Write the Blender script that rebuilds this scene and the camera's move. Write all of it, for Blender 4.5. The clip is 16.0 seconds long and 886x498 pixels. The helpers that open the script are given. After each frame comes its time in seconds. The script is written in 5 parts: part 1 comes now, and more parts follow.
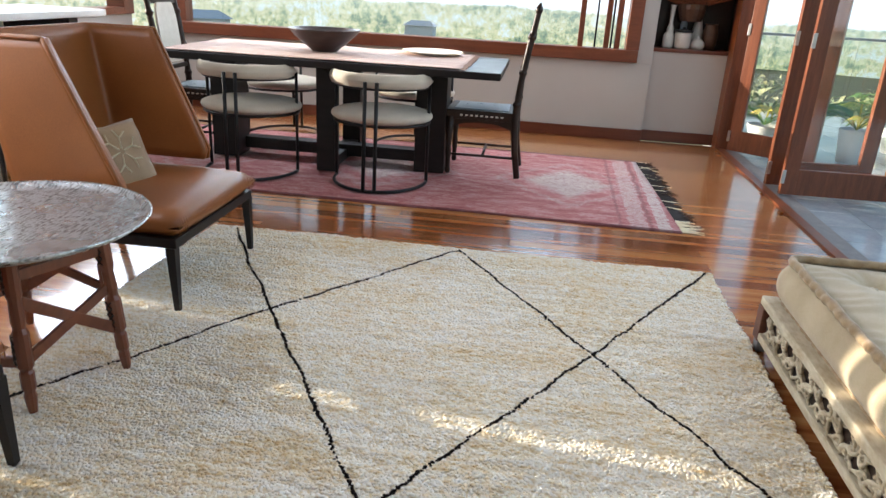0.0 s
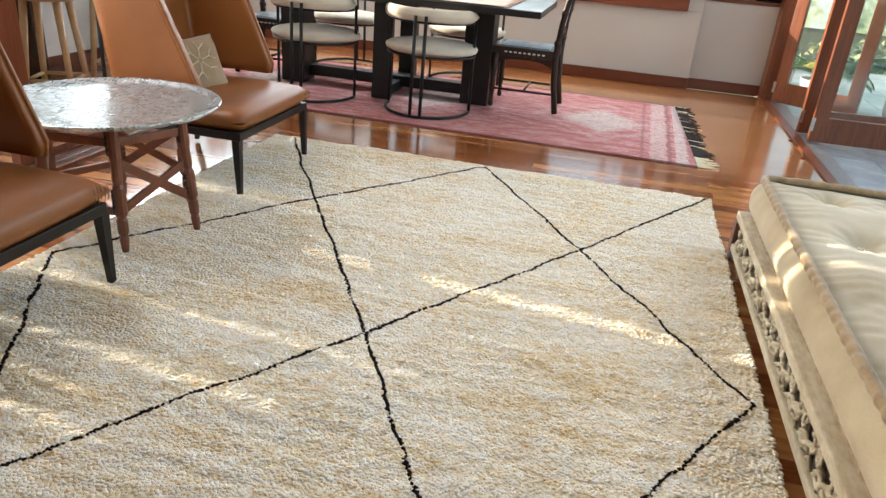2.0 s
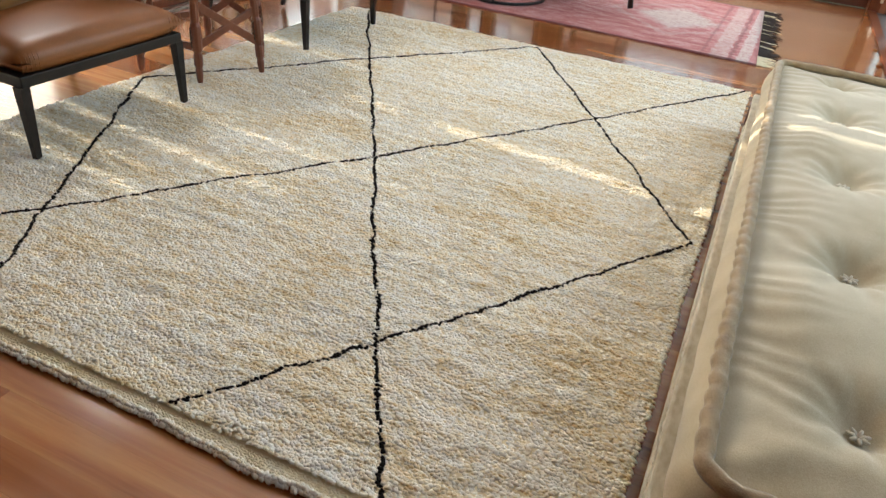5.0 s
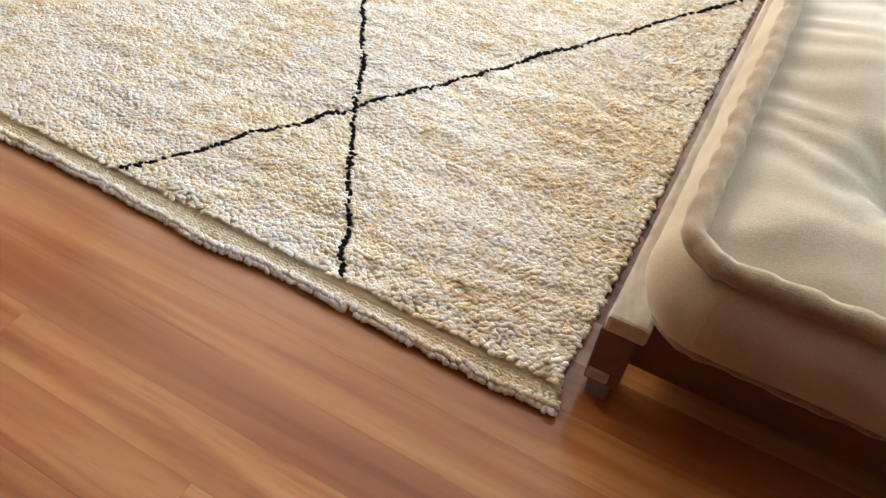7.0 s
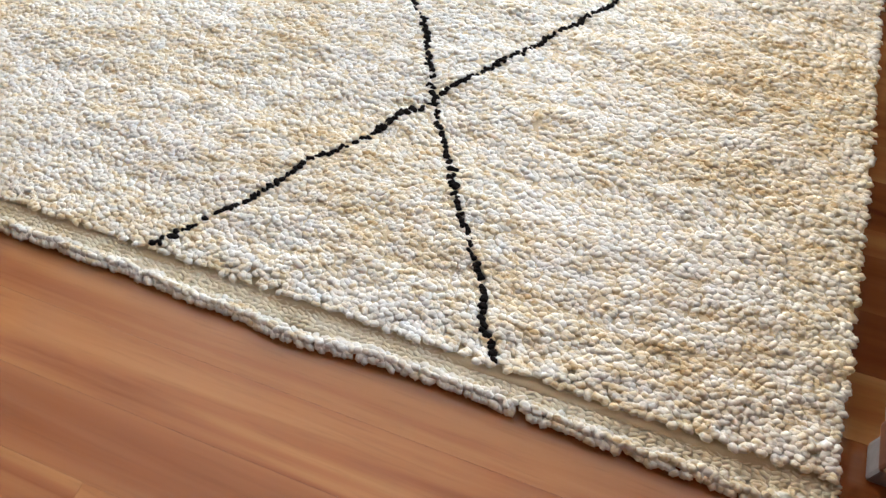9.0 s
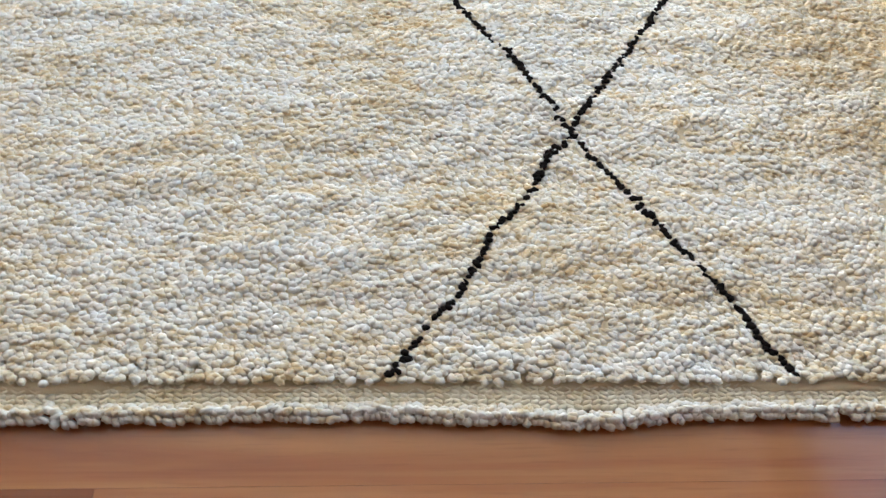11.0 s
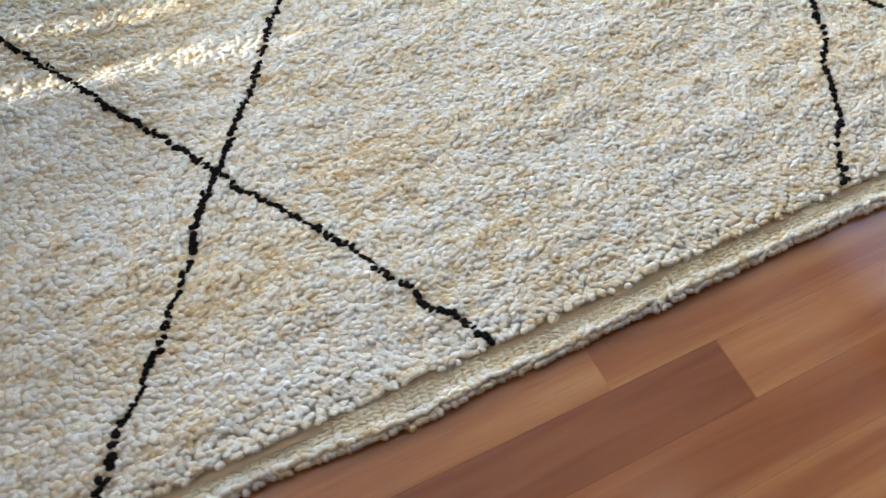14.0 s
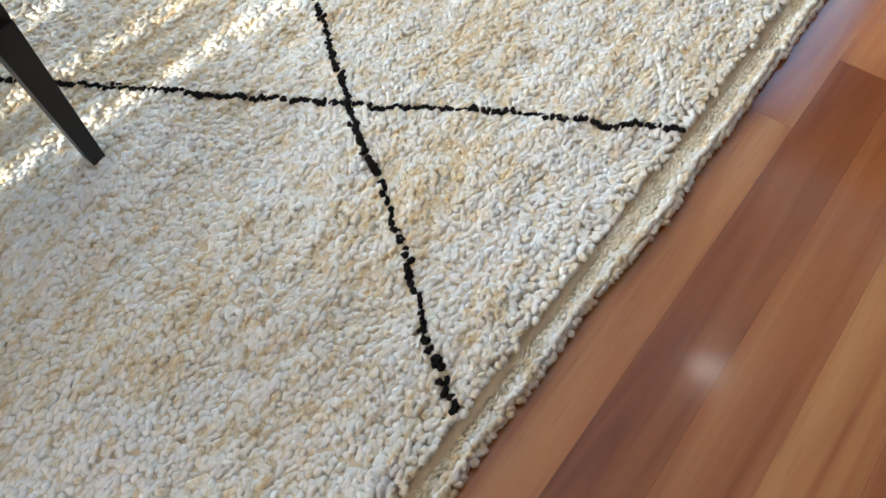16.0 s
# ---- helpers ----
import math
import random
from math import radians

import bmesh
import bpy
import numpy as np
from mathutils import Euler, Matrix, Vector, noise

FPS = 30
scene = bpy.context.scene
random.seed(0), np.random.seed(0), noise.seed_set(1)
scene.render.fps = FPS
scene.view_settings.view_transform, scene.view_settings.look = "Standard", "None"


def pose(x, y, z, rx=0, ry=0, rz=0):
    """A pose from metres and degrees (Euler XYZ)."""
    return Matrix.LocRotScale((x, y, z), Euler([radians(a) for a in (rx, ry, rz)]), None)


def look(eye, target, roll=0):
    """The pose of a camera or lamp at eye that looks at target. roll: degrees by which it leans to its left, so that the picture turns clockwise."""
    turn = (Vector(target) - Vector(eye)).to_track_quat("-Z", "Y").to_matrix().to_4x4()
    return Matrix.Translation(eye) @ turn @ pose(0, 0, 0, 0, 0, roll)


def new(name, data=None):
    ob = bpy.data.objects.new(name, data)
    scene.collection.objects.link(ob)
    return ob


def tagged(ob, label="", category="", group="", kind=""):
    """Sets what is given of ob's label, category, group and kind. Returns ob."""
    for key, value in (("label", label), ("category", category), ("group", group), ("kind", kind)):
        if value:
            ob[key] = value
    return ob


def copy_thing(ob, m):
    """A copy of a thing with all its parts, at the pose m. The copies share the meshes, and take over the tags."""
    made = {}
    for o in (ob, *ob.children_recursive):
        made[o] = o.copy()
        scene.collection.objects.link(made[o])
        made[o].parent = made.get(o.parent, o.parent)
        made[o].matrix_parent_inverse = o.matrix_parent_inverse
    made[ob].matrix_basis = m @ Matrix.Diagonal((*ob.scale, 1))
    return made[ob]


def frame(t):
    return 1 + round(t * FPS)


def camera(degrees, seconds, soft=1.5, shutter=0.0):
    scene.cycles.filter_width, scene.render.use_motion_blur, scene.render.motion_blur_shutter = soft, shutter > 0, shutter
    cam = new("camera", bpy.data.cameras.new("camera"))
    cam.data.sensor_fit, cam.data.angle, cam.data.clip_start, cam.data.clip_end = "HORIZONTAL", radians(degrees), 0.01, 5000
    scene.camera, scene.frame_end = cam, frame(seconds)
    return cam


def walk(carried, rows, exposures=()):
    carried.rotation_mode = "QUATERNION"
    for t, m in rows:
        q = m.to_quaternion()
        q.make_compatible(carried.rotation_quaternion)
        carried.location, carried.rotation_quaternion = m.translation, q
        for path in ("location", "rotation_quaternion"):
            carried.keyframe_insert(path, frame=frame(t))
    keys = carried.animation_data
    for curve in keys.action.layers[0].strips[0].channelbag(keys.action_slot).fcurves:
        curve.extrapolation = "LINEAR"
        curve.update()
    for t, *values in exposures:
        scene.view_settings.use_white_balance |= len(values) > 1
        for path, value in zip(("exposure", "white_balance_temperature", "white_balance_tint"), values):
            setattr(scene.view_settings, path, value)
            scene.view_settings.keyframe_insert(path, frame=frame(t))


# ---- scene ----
cam = camera(64.4, 16.0, 1.4, 0.25)
PATH = [
    (0, (0.448, 0.034, 1.181), (0.23, 1.896, 0.484), 3.3),
    (0.5, (0.506, -0.083, 1.16), (0.258, 1.749, 0.398), 4.0),
    (1, (0.56, -0.195, 1.143), (0.258, 1.622, 0.364), 3.6),
    (1.5, (0.664, -0.331, 1.144), (0.293, 1.47, 0.358), 5.1),
    (2, (0.744, -0.423, 1.158), (0.357, 1.357, 0.331), 4.8),
    (2.5, (0.83, -0.486, 1.151), (0.406, 1.277, 0.306), 4.8),
    (3, (0.947, -0.541, 1.137), (0.432, 1.177, 0.252), 6.3),
    (3.5, (1.05, -0.599, 1.126), (0.458, 1.069, 0.195), 7.5),
    (3.7, (1.076, -0.62, 1.122), (0.486, 1.043, 0.18), 7.3),
    (5.8, (1.369, -0.754, 1.095), (0.729, 0.72, -0.097), 5.1),
    (6, (1.383, -0.733, 1.074), (0.76, 0.709, -0.164), 5.4),
    (6.5, (1.411, -0.656, 1.008), (0.815, 0.66, -0.375), 7.1),
    (7, (1.374, -0.55, 0.943), (0.788, 0.634, -0.559), 3.8),
    (7.5, (1.28, -0.463, 0.891), (0.704, 0.653, -0.666), 1.9),
    (8, (1.161, -0.388, 0.842), (0.633, 0.605, -0.811), 0.8),
    (8.2, (1.117, -0.366, 0.823), (0.585, 0.622, -0.832), -0.2),
    (10.3, (0.67, -0.278, 0.817), (0.539, 0.721, -0.91), -2.3),
    (10.5, (0.577, -0.285, 0.826), (0.557, 0.733, -0.896), 2.3),
    (11, (0.416, -0.278, 0.814), (0.525, 0.777, -0.882), 5.4),
    (11.5, (0.344, -0.238, 0.865), (0.502, 0.764, -0.859), 2.3),
    (12, (0.2, -0.222, 0.876), (0.472, 0.717, -0.869), 5.2),
    (12.5, (0.043, -0.228, 0.904), (0.374, 0.618, -0.877), 7.8),
    (13, (-0.141, -0.257, 0.929), (0.278, 0.547, -0.853), 8.1),
    (13.5, (-0.285, -0.31, 0.901), (0.167, 0.595, -0.825), 5.0),
    (14, (-0.446, -0.235, 0.886), (0.036, 0.617, -0.858), 4.4),
    (14.5, (-0.563, -0.163, 0.888), (-0.074, 0.564, -0.91), 1.5),
    (15, (-0.672, -0.111, 0.893), (-0.107, 0.542, -0.911), 3.5),
    (15.5, (-0.807, -0.088, 0.885), (-0.111, 0.512, -0.892), 2.5),
    (16, (-0.912, -0.118, 0.79), (-0.134, 0.55, -0.928), -2.9),
]
walk(cam, [(t, look(eye, target, roll)) for t, eye, target, roll in PATH],
     [(0, 1.40, 6050, 10), (0.5, 1.75, 6100, 9), (1.5, 1.8, 6350, 9), (3.5, 1.76, 6950, 6), (6, 2.0, 6350, 8), (7, 2.5, 6400, 10), (8.2, 2.5, 6200, 10), (11, 2.12, 5750, 7), (13, 2.05, 5700, 6), (14, 2.07, 5650, 6), (15, 2.1, 5600, 6), (16, 2.25, 5600, 6)])

# ---- light ----
SUN_WAY = Vector((1.0, -0.125, -0.165)).normalized()
world = bpy.data.worlds.new("sky")
scene.world = world
world.use_nodes = True
wn = world.node_tree
sky = wn.nodes.new("ShaderNodeTexSky")
sky.sky_type, sky.sun_disc = "NISHITA", False
sky.sun_elevation, sky.sun_rotation = math.asin(-SUN_WAY.z), math.atan2(-SUN_WAY.x, -SUN_WAY.y)
sky.air_density, sky.dust_density = 1.0, 3.0
wn.links.new(sky.outputs[0], wn.nodes["Background"].inputs[0])
wn.nodes["Background"].inputs[1].default_value = 0.15


def lamp(name, kind, m, strength, colour=(1, 1, 1), size=(1, 1)):
    data = bpy.data.lights.new(name, kind)
    data.energy, data.color = strength, colour
    if kind == "AREA":
        data.shape, data.size, data.size_y = "RECTANGLE", size[0], size[1]
    ob = new(name, data)
    ob.matrix_world = m
    return ob


sun = lamp("sun", "SUN", look((-20, 3, 9), Vector((-20, 3, 9)) + SUN_WAY), 3.4, (1.0, 0.88, 0.71))
sun.data.angle = radians(0.5)
lamp("skylight_back_window", "AREA", look((-0.8, 6.5, 1.72), (-0.8, 0, 0.5)), 27, (0.84, 0.92, 1.0), (3.8, 0.7))
lamp("skylight_deck_doors", "AREA", look((2.3, 3.4, 1.78), (-1, 2.6, 0.0)), 13.5, (0.84, 0.92, 1.0), (5.6, 0.66))
lamp("skylight_terrace_doors", "AREA", look((-1.85, 1.72, 1.45), (1, 1.0, 0.0)), 11, (0.97, 0.97, 1.0), (0.7, 1.35))
lamp("skylight_side_window", "AREA", look((-3.2, 5.3, 1.7), (0, 4.4, 0.4)), 12, (0.9, 0.95, 1.0), (1.7, 0.8))


# ---- materials ----
def nodes_of(name):
    m = bpy.data.materials.new(name)
    m.use_nodes = True
    t = m.node_tree
    return m, t, t.nodes["Principled BSDF"]


def add(t, kind, **values):
    n = t.nodes.new(kind)
    for key, value in values.items():
        n.inputs[key].default_value = value
    return n


def ramp(t, source, *stops):
    r = t.nodes.new("ShaderNodeValToRGB")
    while len(r.color_ramp.elements) < len(stops):
        r.color_ramp.elements.new(0.5)
    for e, (at, colour) in zip(r.color_ramp.elements, stops):
        e.position, e.color = at, (*colour, 1)
    t.links.new(source, r.inputs[0])
    return r.outputs[0]


def mixed(t, fac, a, b, blend="MIX"):
    m = t.nodes.new("ShaderNodeMix")
    m.data_type, m.blend_type = "RGBA", blend
    for socket, v in ((m.inputs[0], fac), (m.inputs[6], a), (m.inputs[7], b)):
        if hasattr(v, "is_linked"):
            t.links.new(v, socket)
        else:
            socket.default_value = v if isinstance(v, float) else (*v, 1)
    return m.outputs[2]


def maths(t, op, a, b=0.0, c=0.0):
    m = t.nodes.new("ShaderNodeMath")
    m.operation = op
    for socket, v in zip(m.inputs, (a, b, c)):
        if hasattr(v, "is_linked"):
            t.links.new(v, socket)
        else:
            socket.default_value = v
    return m.outputs[0]


def bumped(t, bsdf, height, strength, distance):
    b = add(t, "ShaderNodeBump", Strength=strength, Distance=distance)
    t.links.new(height, b.inputs["Height"])
    t.links.new(b.outputs[0], bsdf.inputs["Normal"])


def noisy(t, scale, stretch=(1, 1, 1), detail=4.0, rough=0.55, space="Object"):
    c = t.nodes.new("ShaderNodeTexCoord")
    mp = t.nodes.new("ShaderNodeMapping")
    mp.inputs["Scale"].default_value = stretch
    t.links.new(c.outputs[space], mp.inputs[0])
    n = add(t, "ShaderNodeTexNoise", Scale=scale, Detail=detail, Roughness=rough)
    t.links.new(mp.outputs[0], n.inputs["Vector"])
    return n.outputs[0]


def surface(name, dark, light, rough=0.5, scale=6.0, stretch=(1, 1, 1), grain=80.0, bump=0.15, depth=0.002, metal=0.0, sheen=0.0, vary=0.0, coat=0.0):
    m, t, b = nodes_of(name)
    big, fine = noisy(t, scale, stretch), noisy(t, grain, stretch, 3.0)
    col = ramp(t, maths(t, "MULTIPLY_ADD", fine, 0.35, maths(t, "MULTIPLY", big, 0.65)), (0.32, dark), (0.68, light))
    if vary:
        info = t.nodes.new("ShaderNodeObjectInfo")
        col = mixed(t, maths(t, "MULTIPLY", info.outputs["Random"], vary), col, tuple(0.45 * c for c in dark))
    t.links.new(col, b.inputs["Base Color"])
    t.links.new(maths(t, "MULTIPLY_ADD", big, 0.16, rough - 0.08), b.inputs["Roughness"])
    b.inputs["Metallic"].default_value = metal
    b.inputs["Sheen Weight"].default_value = sheen
    b.inputs["Coat Weight"].default_value = coat
    bumped(t, b, fine, bump, depth)
    return m


leather = surface("tan_leather", (0.20, 0.064, 0.014), (0.31, 0.108, 0.026), 0.42, 3.0, grain=220.0, bump=0.12, depth=0.001)
black_metal = surface("black_metal", (0.008, 0.008, 0.009), (0.016, 0.015, 0.015), 0.38, grain=150, bump=0.03)
black_wood = surface("black_stained_wood", (0.010, 0.008, 0.008), (0.018, 0.014, 0.013), 0.42, 5.0, (1, 8, 8), 60, 0.1, 0.001)
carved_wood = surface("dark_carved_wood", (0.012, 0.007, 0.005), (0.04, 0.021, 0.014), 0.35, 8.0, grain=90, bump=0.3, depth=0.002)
stand_wood = surface("red_brown_wood", (0.10, 0.026, 0.012), (0.22, 0.065, 0.027), 0.36, 9.0, (1, 1, 0.2), 60, 0.12, 0.001)
pale_brace = surface("worn_pale_wood", (0.22, 0.15, 0.10), (0.38, 0.29, 0.21), 0.5, 9.0, (1, 1, 0.2), 60, 0.1, 0.001)
door_wood = surface("red_cedar_door", (0.115, 0.030, 0.011), (0.235, 0.068, 0.024), 0.36, 5.0, (6, 6, 0.5), 40, 0.06, 0.001, coat=0.08)
frame_wood = surface("cedar_window_frame", (0.13, 0.033, 0.014), (0.22, 0.065, 0.026), 0.33, 5.0, (0.6, 6, 6), 40, 0.06, 0.001)
skirting = surface("stained_skirting", (0.10, 0.024, 0.011), (0.165, 0.045, 0.02), 0.32, 5.0, (0.6, 6, 6), 40, 0.05, 0.001)
plaster = surface("warm_grey_plaster", (0.46, 0.42, 0.375), (0.52, 0.475, 0.425), 0.8, 1.5, grain=180, bump=0.08, depth=0.001)
white_plaster = surface("white_plaster", (0.70, 0.69, 0.68), (0.78, 0.77, 0.75), 0.8, 1.5, grain=180, bump=0.08, depth=0.001)
boucle = surface("cream_upholstery", (0.50, 0.44, 0.35), (0.66, 0.59, 0.48), 0.9, 7.0, grain=260, bump=0.3, depth=0.002, sheen=0.2)
linen = surface("natural_linen", (0.34, 0.255, 0.137), (0.57, 0.475, 0.318), 0.9, 5.0, (1, 1, 1), 420, 0.4, 0.0012, sheen=0.3)
seam_cloth = surface("ochre_seam_cloth", (0.21, 0.125, 0.052), (0.45, 0.325, 0.18), 0.85, 30.0, grain=420, bump=0.5, depth=0.0015, sheen=0.3)
pale_yarn = surface("pale_yarn", (0.58, 0.50, 0.38), (0.72, 0.65, 0.52), 0.9, 30.0, grain=420, bump=0.4, depth=0.001)
whitewash = surface("whitewashed_carved_wood", (0.35, 0.27, 0.16), (0.64, 0.57, 0.43), 0.65, 22.0, (1, 0.4, 1), 90, 0.4, 0.002)
red_board = surface("red_brown_bed_board", (0.09, 0.03, 0.016), (0.17, 0.06, 0.03), 0.5, 6.0, (0.5, 4, 4), 60, 0.15, 0.001)
gold_fabric = surface("antique_gold_fabric", (0.21, 0.125, 0.058), (0.33, 0.22, 0.115), 0.6, 12.0, grain=300, bump=0.25, depth=0.001, sheen=0.2)
bronze_fabric = surface("bronze_gold_fabric", (0.14, 0.055, 0.010), (0.28, 0.135, 0.03), 0.45, 12.0, grain=300, bump=0.25, depth=0.001, sheen=0.2)
thread = surface("pale_embroidery", (0.5, 0.42, 0.28), (0.62, 0.54, 0.38), 0.6, 30, grain=300, bump=0.3)
gold_thread = surface("gold_embroidery", (0.5, 0.30, 0.09), (0.62, 0.42, 0.16), 0.45, 30, grain=300, bump=0.3)
bowl_wood = surface("dark_turned_bowl_wood", (0.016, 0.008, 0.007), (0.045, 0.021, 0.016), 0.4, 9.0, (1, 1, 5), 70, 0.15, 0.001)
cloth = surface("faded_pink_cloth", (0.50, 0.33, 0.28), (0.66, 0.52, 0.45), 0.9, 5.0, (1, 3, 1), 200, 0.3, 0.0015)
ceramic = surface("cream_ceramic", (0.55, 0.51, 0.44), (0.66, 0.62, 0.55), 0.35, 20, grain=90, bump=0.05)
brown_pot = surface("brown_glazed_pot", (0.05, 0.02, 0.01), (0.11, 0.05, 0.025), 0.3, 20, grain=90, bump=0.05)
blue_glaze = surface("blue_grey_glaze", (0.16, 0.21, 0.25), (0.28, 0.33, 0.36), 0.3, 20, grain=90, bump=0.05)
dried = surface("rust_dried_flowers", (0.20, 0.05, 0.018), (0.36, 0.11, 0.04), 0.8, 40, grain=90)
white_pot = surface("white_outdoor_pot", (0.62, 0.63, 0.64), (0.74, 0.75, 0.76), 0.5, 8, grain=90)
deck_stone = surface("grey_deck_tile", (0.38, 0.42, 0.45), (0.54, 0.58, 0.61), 0.16, 7.0, grain=70, bump=0.15, vary=0.3)
steel = surface("brushed_steel", (0.45, 0.44, 0.42), (0.6, 0.59, 0.57), 0.3, 20, grain=200, bump=0.05, metal=1.0)
grey_foot = surface("grey_metal_foot", (0.16, 0.15, 0.15), (0.26, 0.25, 0.24), 0.5, 20, grain=120)
palm_leaf = surface("palm_leaf", (0.05, 0.13, 0.03), (0.13, 0.24, 0.07), 0.45, 9, grain=40)
yellow_leaf = surface("yellow_leaf", (0.35, 0.30, 0.03), (0.5, 0.42, 0.06), 0.6, 9, grain=40)
counter_top = surface("white_counter", (0.70, 0.69, 0.67), (0.78, 0.77, 0.75), 0.3, 4, grain=90, bump=0.03)
rail_metal = surface("grey_handrail", (0.25, 0.27, 0.28), (0.33, 0.35, 0.36), 0.4, 10, grain=90)
stool_wood = surface("pale_oak_stool", (0.36, 0.20, 0.08), (0.52, 0.32, 0.15), 0.4, 7.0, (1, 1, 0.2), 60, 0.1, 0.001)
soil = surface("ground_soil", (0.05, 0.055, 0.025), (0.10, 0.105, 0.045), 0.95, 0.2, grain=3.0)


def make_floor_wood():
    m, t, b = nodes_of("honey_red_floor_boards")
    info = t.nodes.new("ShaderNodeObjectInfo")
    c = t.nodes.new("ShaderNodeTexCoord")
    shift = t.nodes.new("ShaderNodeVectorMath")
    shift.operation = "MULTIPLY_ADD"
    t.links.new(info.outputs["Random"], shift.inputs[0])
    shift.inputs[1].default_value = (37.0, 11.0, 5.0)
    t.links.new(c.outputs["Object"], shift.inputs[2])
    mp = t.nodes.new("ShaderNodeMapping")
    mp.inputs["Scale"].default_value = (0.9, 9.0, 9.0)
    t.links.new(shift.outputs[0], mp.inputs[0])
    big, fine = add(t, "ShaderNodeTexNoise", Scale=2.4, Detail=5.0, Distortion=0.6), add(t, "ShaderNodeTexNoise", Scale=26.0, Detail=4.0)
    for n in (big, fine):
        t.links.new(mp.outputs[0], n.inputs["Vector"])
    grain = ramp(t, big.outputs[0], (0.26, (0.25, 0.070, 0.020)), (0.40, (0.40, 0.140, 0.042)), (0.55, (0.49, 0.20, 0.065)), (0.76, (0.58, 0.275, 0.10)))
    tone = ramp(t, info.outputs["Random"], (0.0, (0.50, 0.34, 0.28)), (0.22, (0.80, 0.68, 0.60)), (0.5, (1.0, 1.0, 1.0)), (1.0, (1.10, 1.15, 1.14)))
    col = mixed(t, 1.0, grain, tone, "MULTIPLY")
    col = mixed(t, maths(t, "MULTIPLY", ramp(t, fine.outputs[0], (0.55, (0, 0, 0)), (0.75, (1, 1, 1))), 0.22), col, (0.2, 0.07, 0.025))
    t.links.new(col, b.inputs["Base Color"])
    t.links.new(maths(t, "MULTIPLY_ADD", fine.outputs[0], 0.08, 0.12), b.inputs["Roughness"])
    b.inputs["Specular IOR Level"].default_value = 0.6
    b.inputs["Coat Weight"].default_value, b.inputs["Coat Roughness"].default_value, b.inputs["Coat IOR"].default_value = 1.0, 0.13, 1.6
    bumped(t, b, fine.outputs[0], 0.05, 0.0006)
    return m


floor_wood = make_floor_wood()


def make_wool(name, stops, dark):
    m, t, b = nodes_of(name)
    geo = t.nodes.new("ShaderNodeNewGeometry")
    patch = noisy(t, 2.6, (0.8, 2.2, 1), 5.0, 0.65)
    mid = noisy(t, 52.0, (0.6, 1.4, 1), 4.0, 0.68)
    island = geo.outputs["Random Per Island"]
    v = maths(t, "MULTIPLY_ADD", island, 0.07, maths(t, "MULTIPLY_ADD", patch, 0.49, maths(t, "MULTIPLY", mid, 0.74)))
    col = ramp(t, v, *stops)
    t.links.new(col, b.inputs["Base Color"])
    b.inputs["Roughness"].default_value = 0.95
    b.inputs["Sheen Weight"].default_value = 0.0 if dark else 0.25
    b.inputs["Specular IOR Level"].default_value = 0.05
    bumped(t, b, noisy(t, 420.0, (0.6, 1, 1), 3.0), 0.35, 0.002)
    return m


wool = make_wool("cream_wool_pile", ((0.475, (0.66, 0.45, 0.21)), (0.575, (0.79, 0.65, 0.42)), (0.665, (0.86, 0.79, 0.66)), (0.815, (0.89, 0.865, 0.80))), False)
wool_base = make_wool("tan_wool_backing", ((0.3, (0.62, 0.47, 0.26)), (0.9, (0.78, 0.66, 0.45))), False)
selvedge_wool = make_wool("cream_selvedge_wool", ((0.45, (0.66, 0.52, 0.29)), (0.65, (0.80, 0.70, 0.50)), (0.9, (0.87, 0.81, 0.67))), False)
black_wool = make_wool("black_wool_pile", ((0.3, (0.008, 0.006, 0.005)), (0.9, (0.02, 0.016, 0.014))), True)


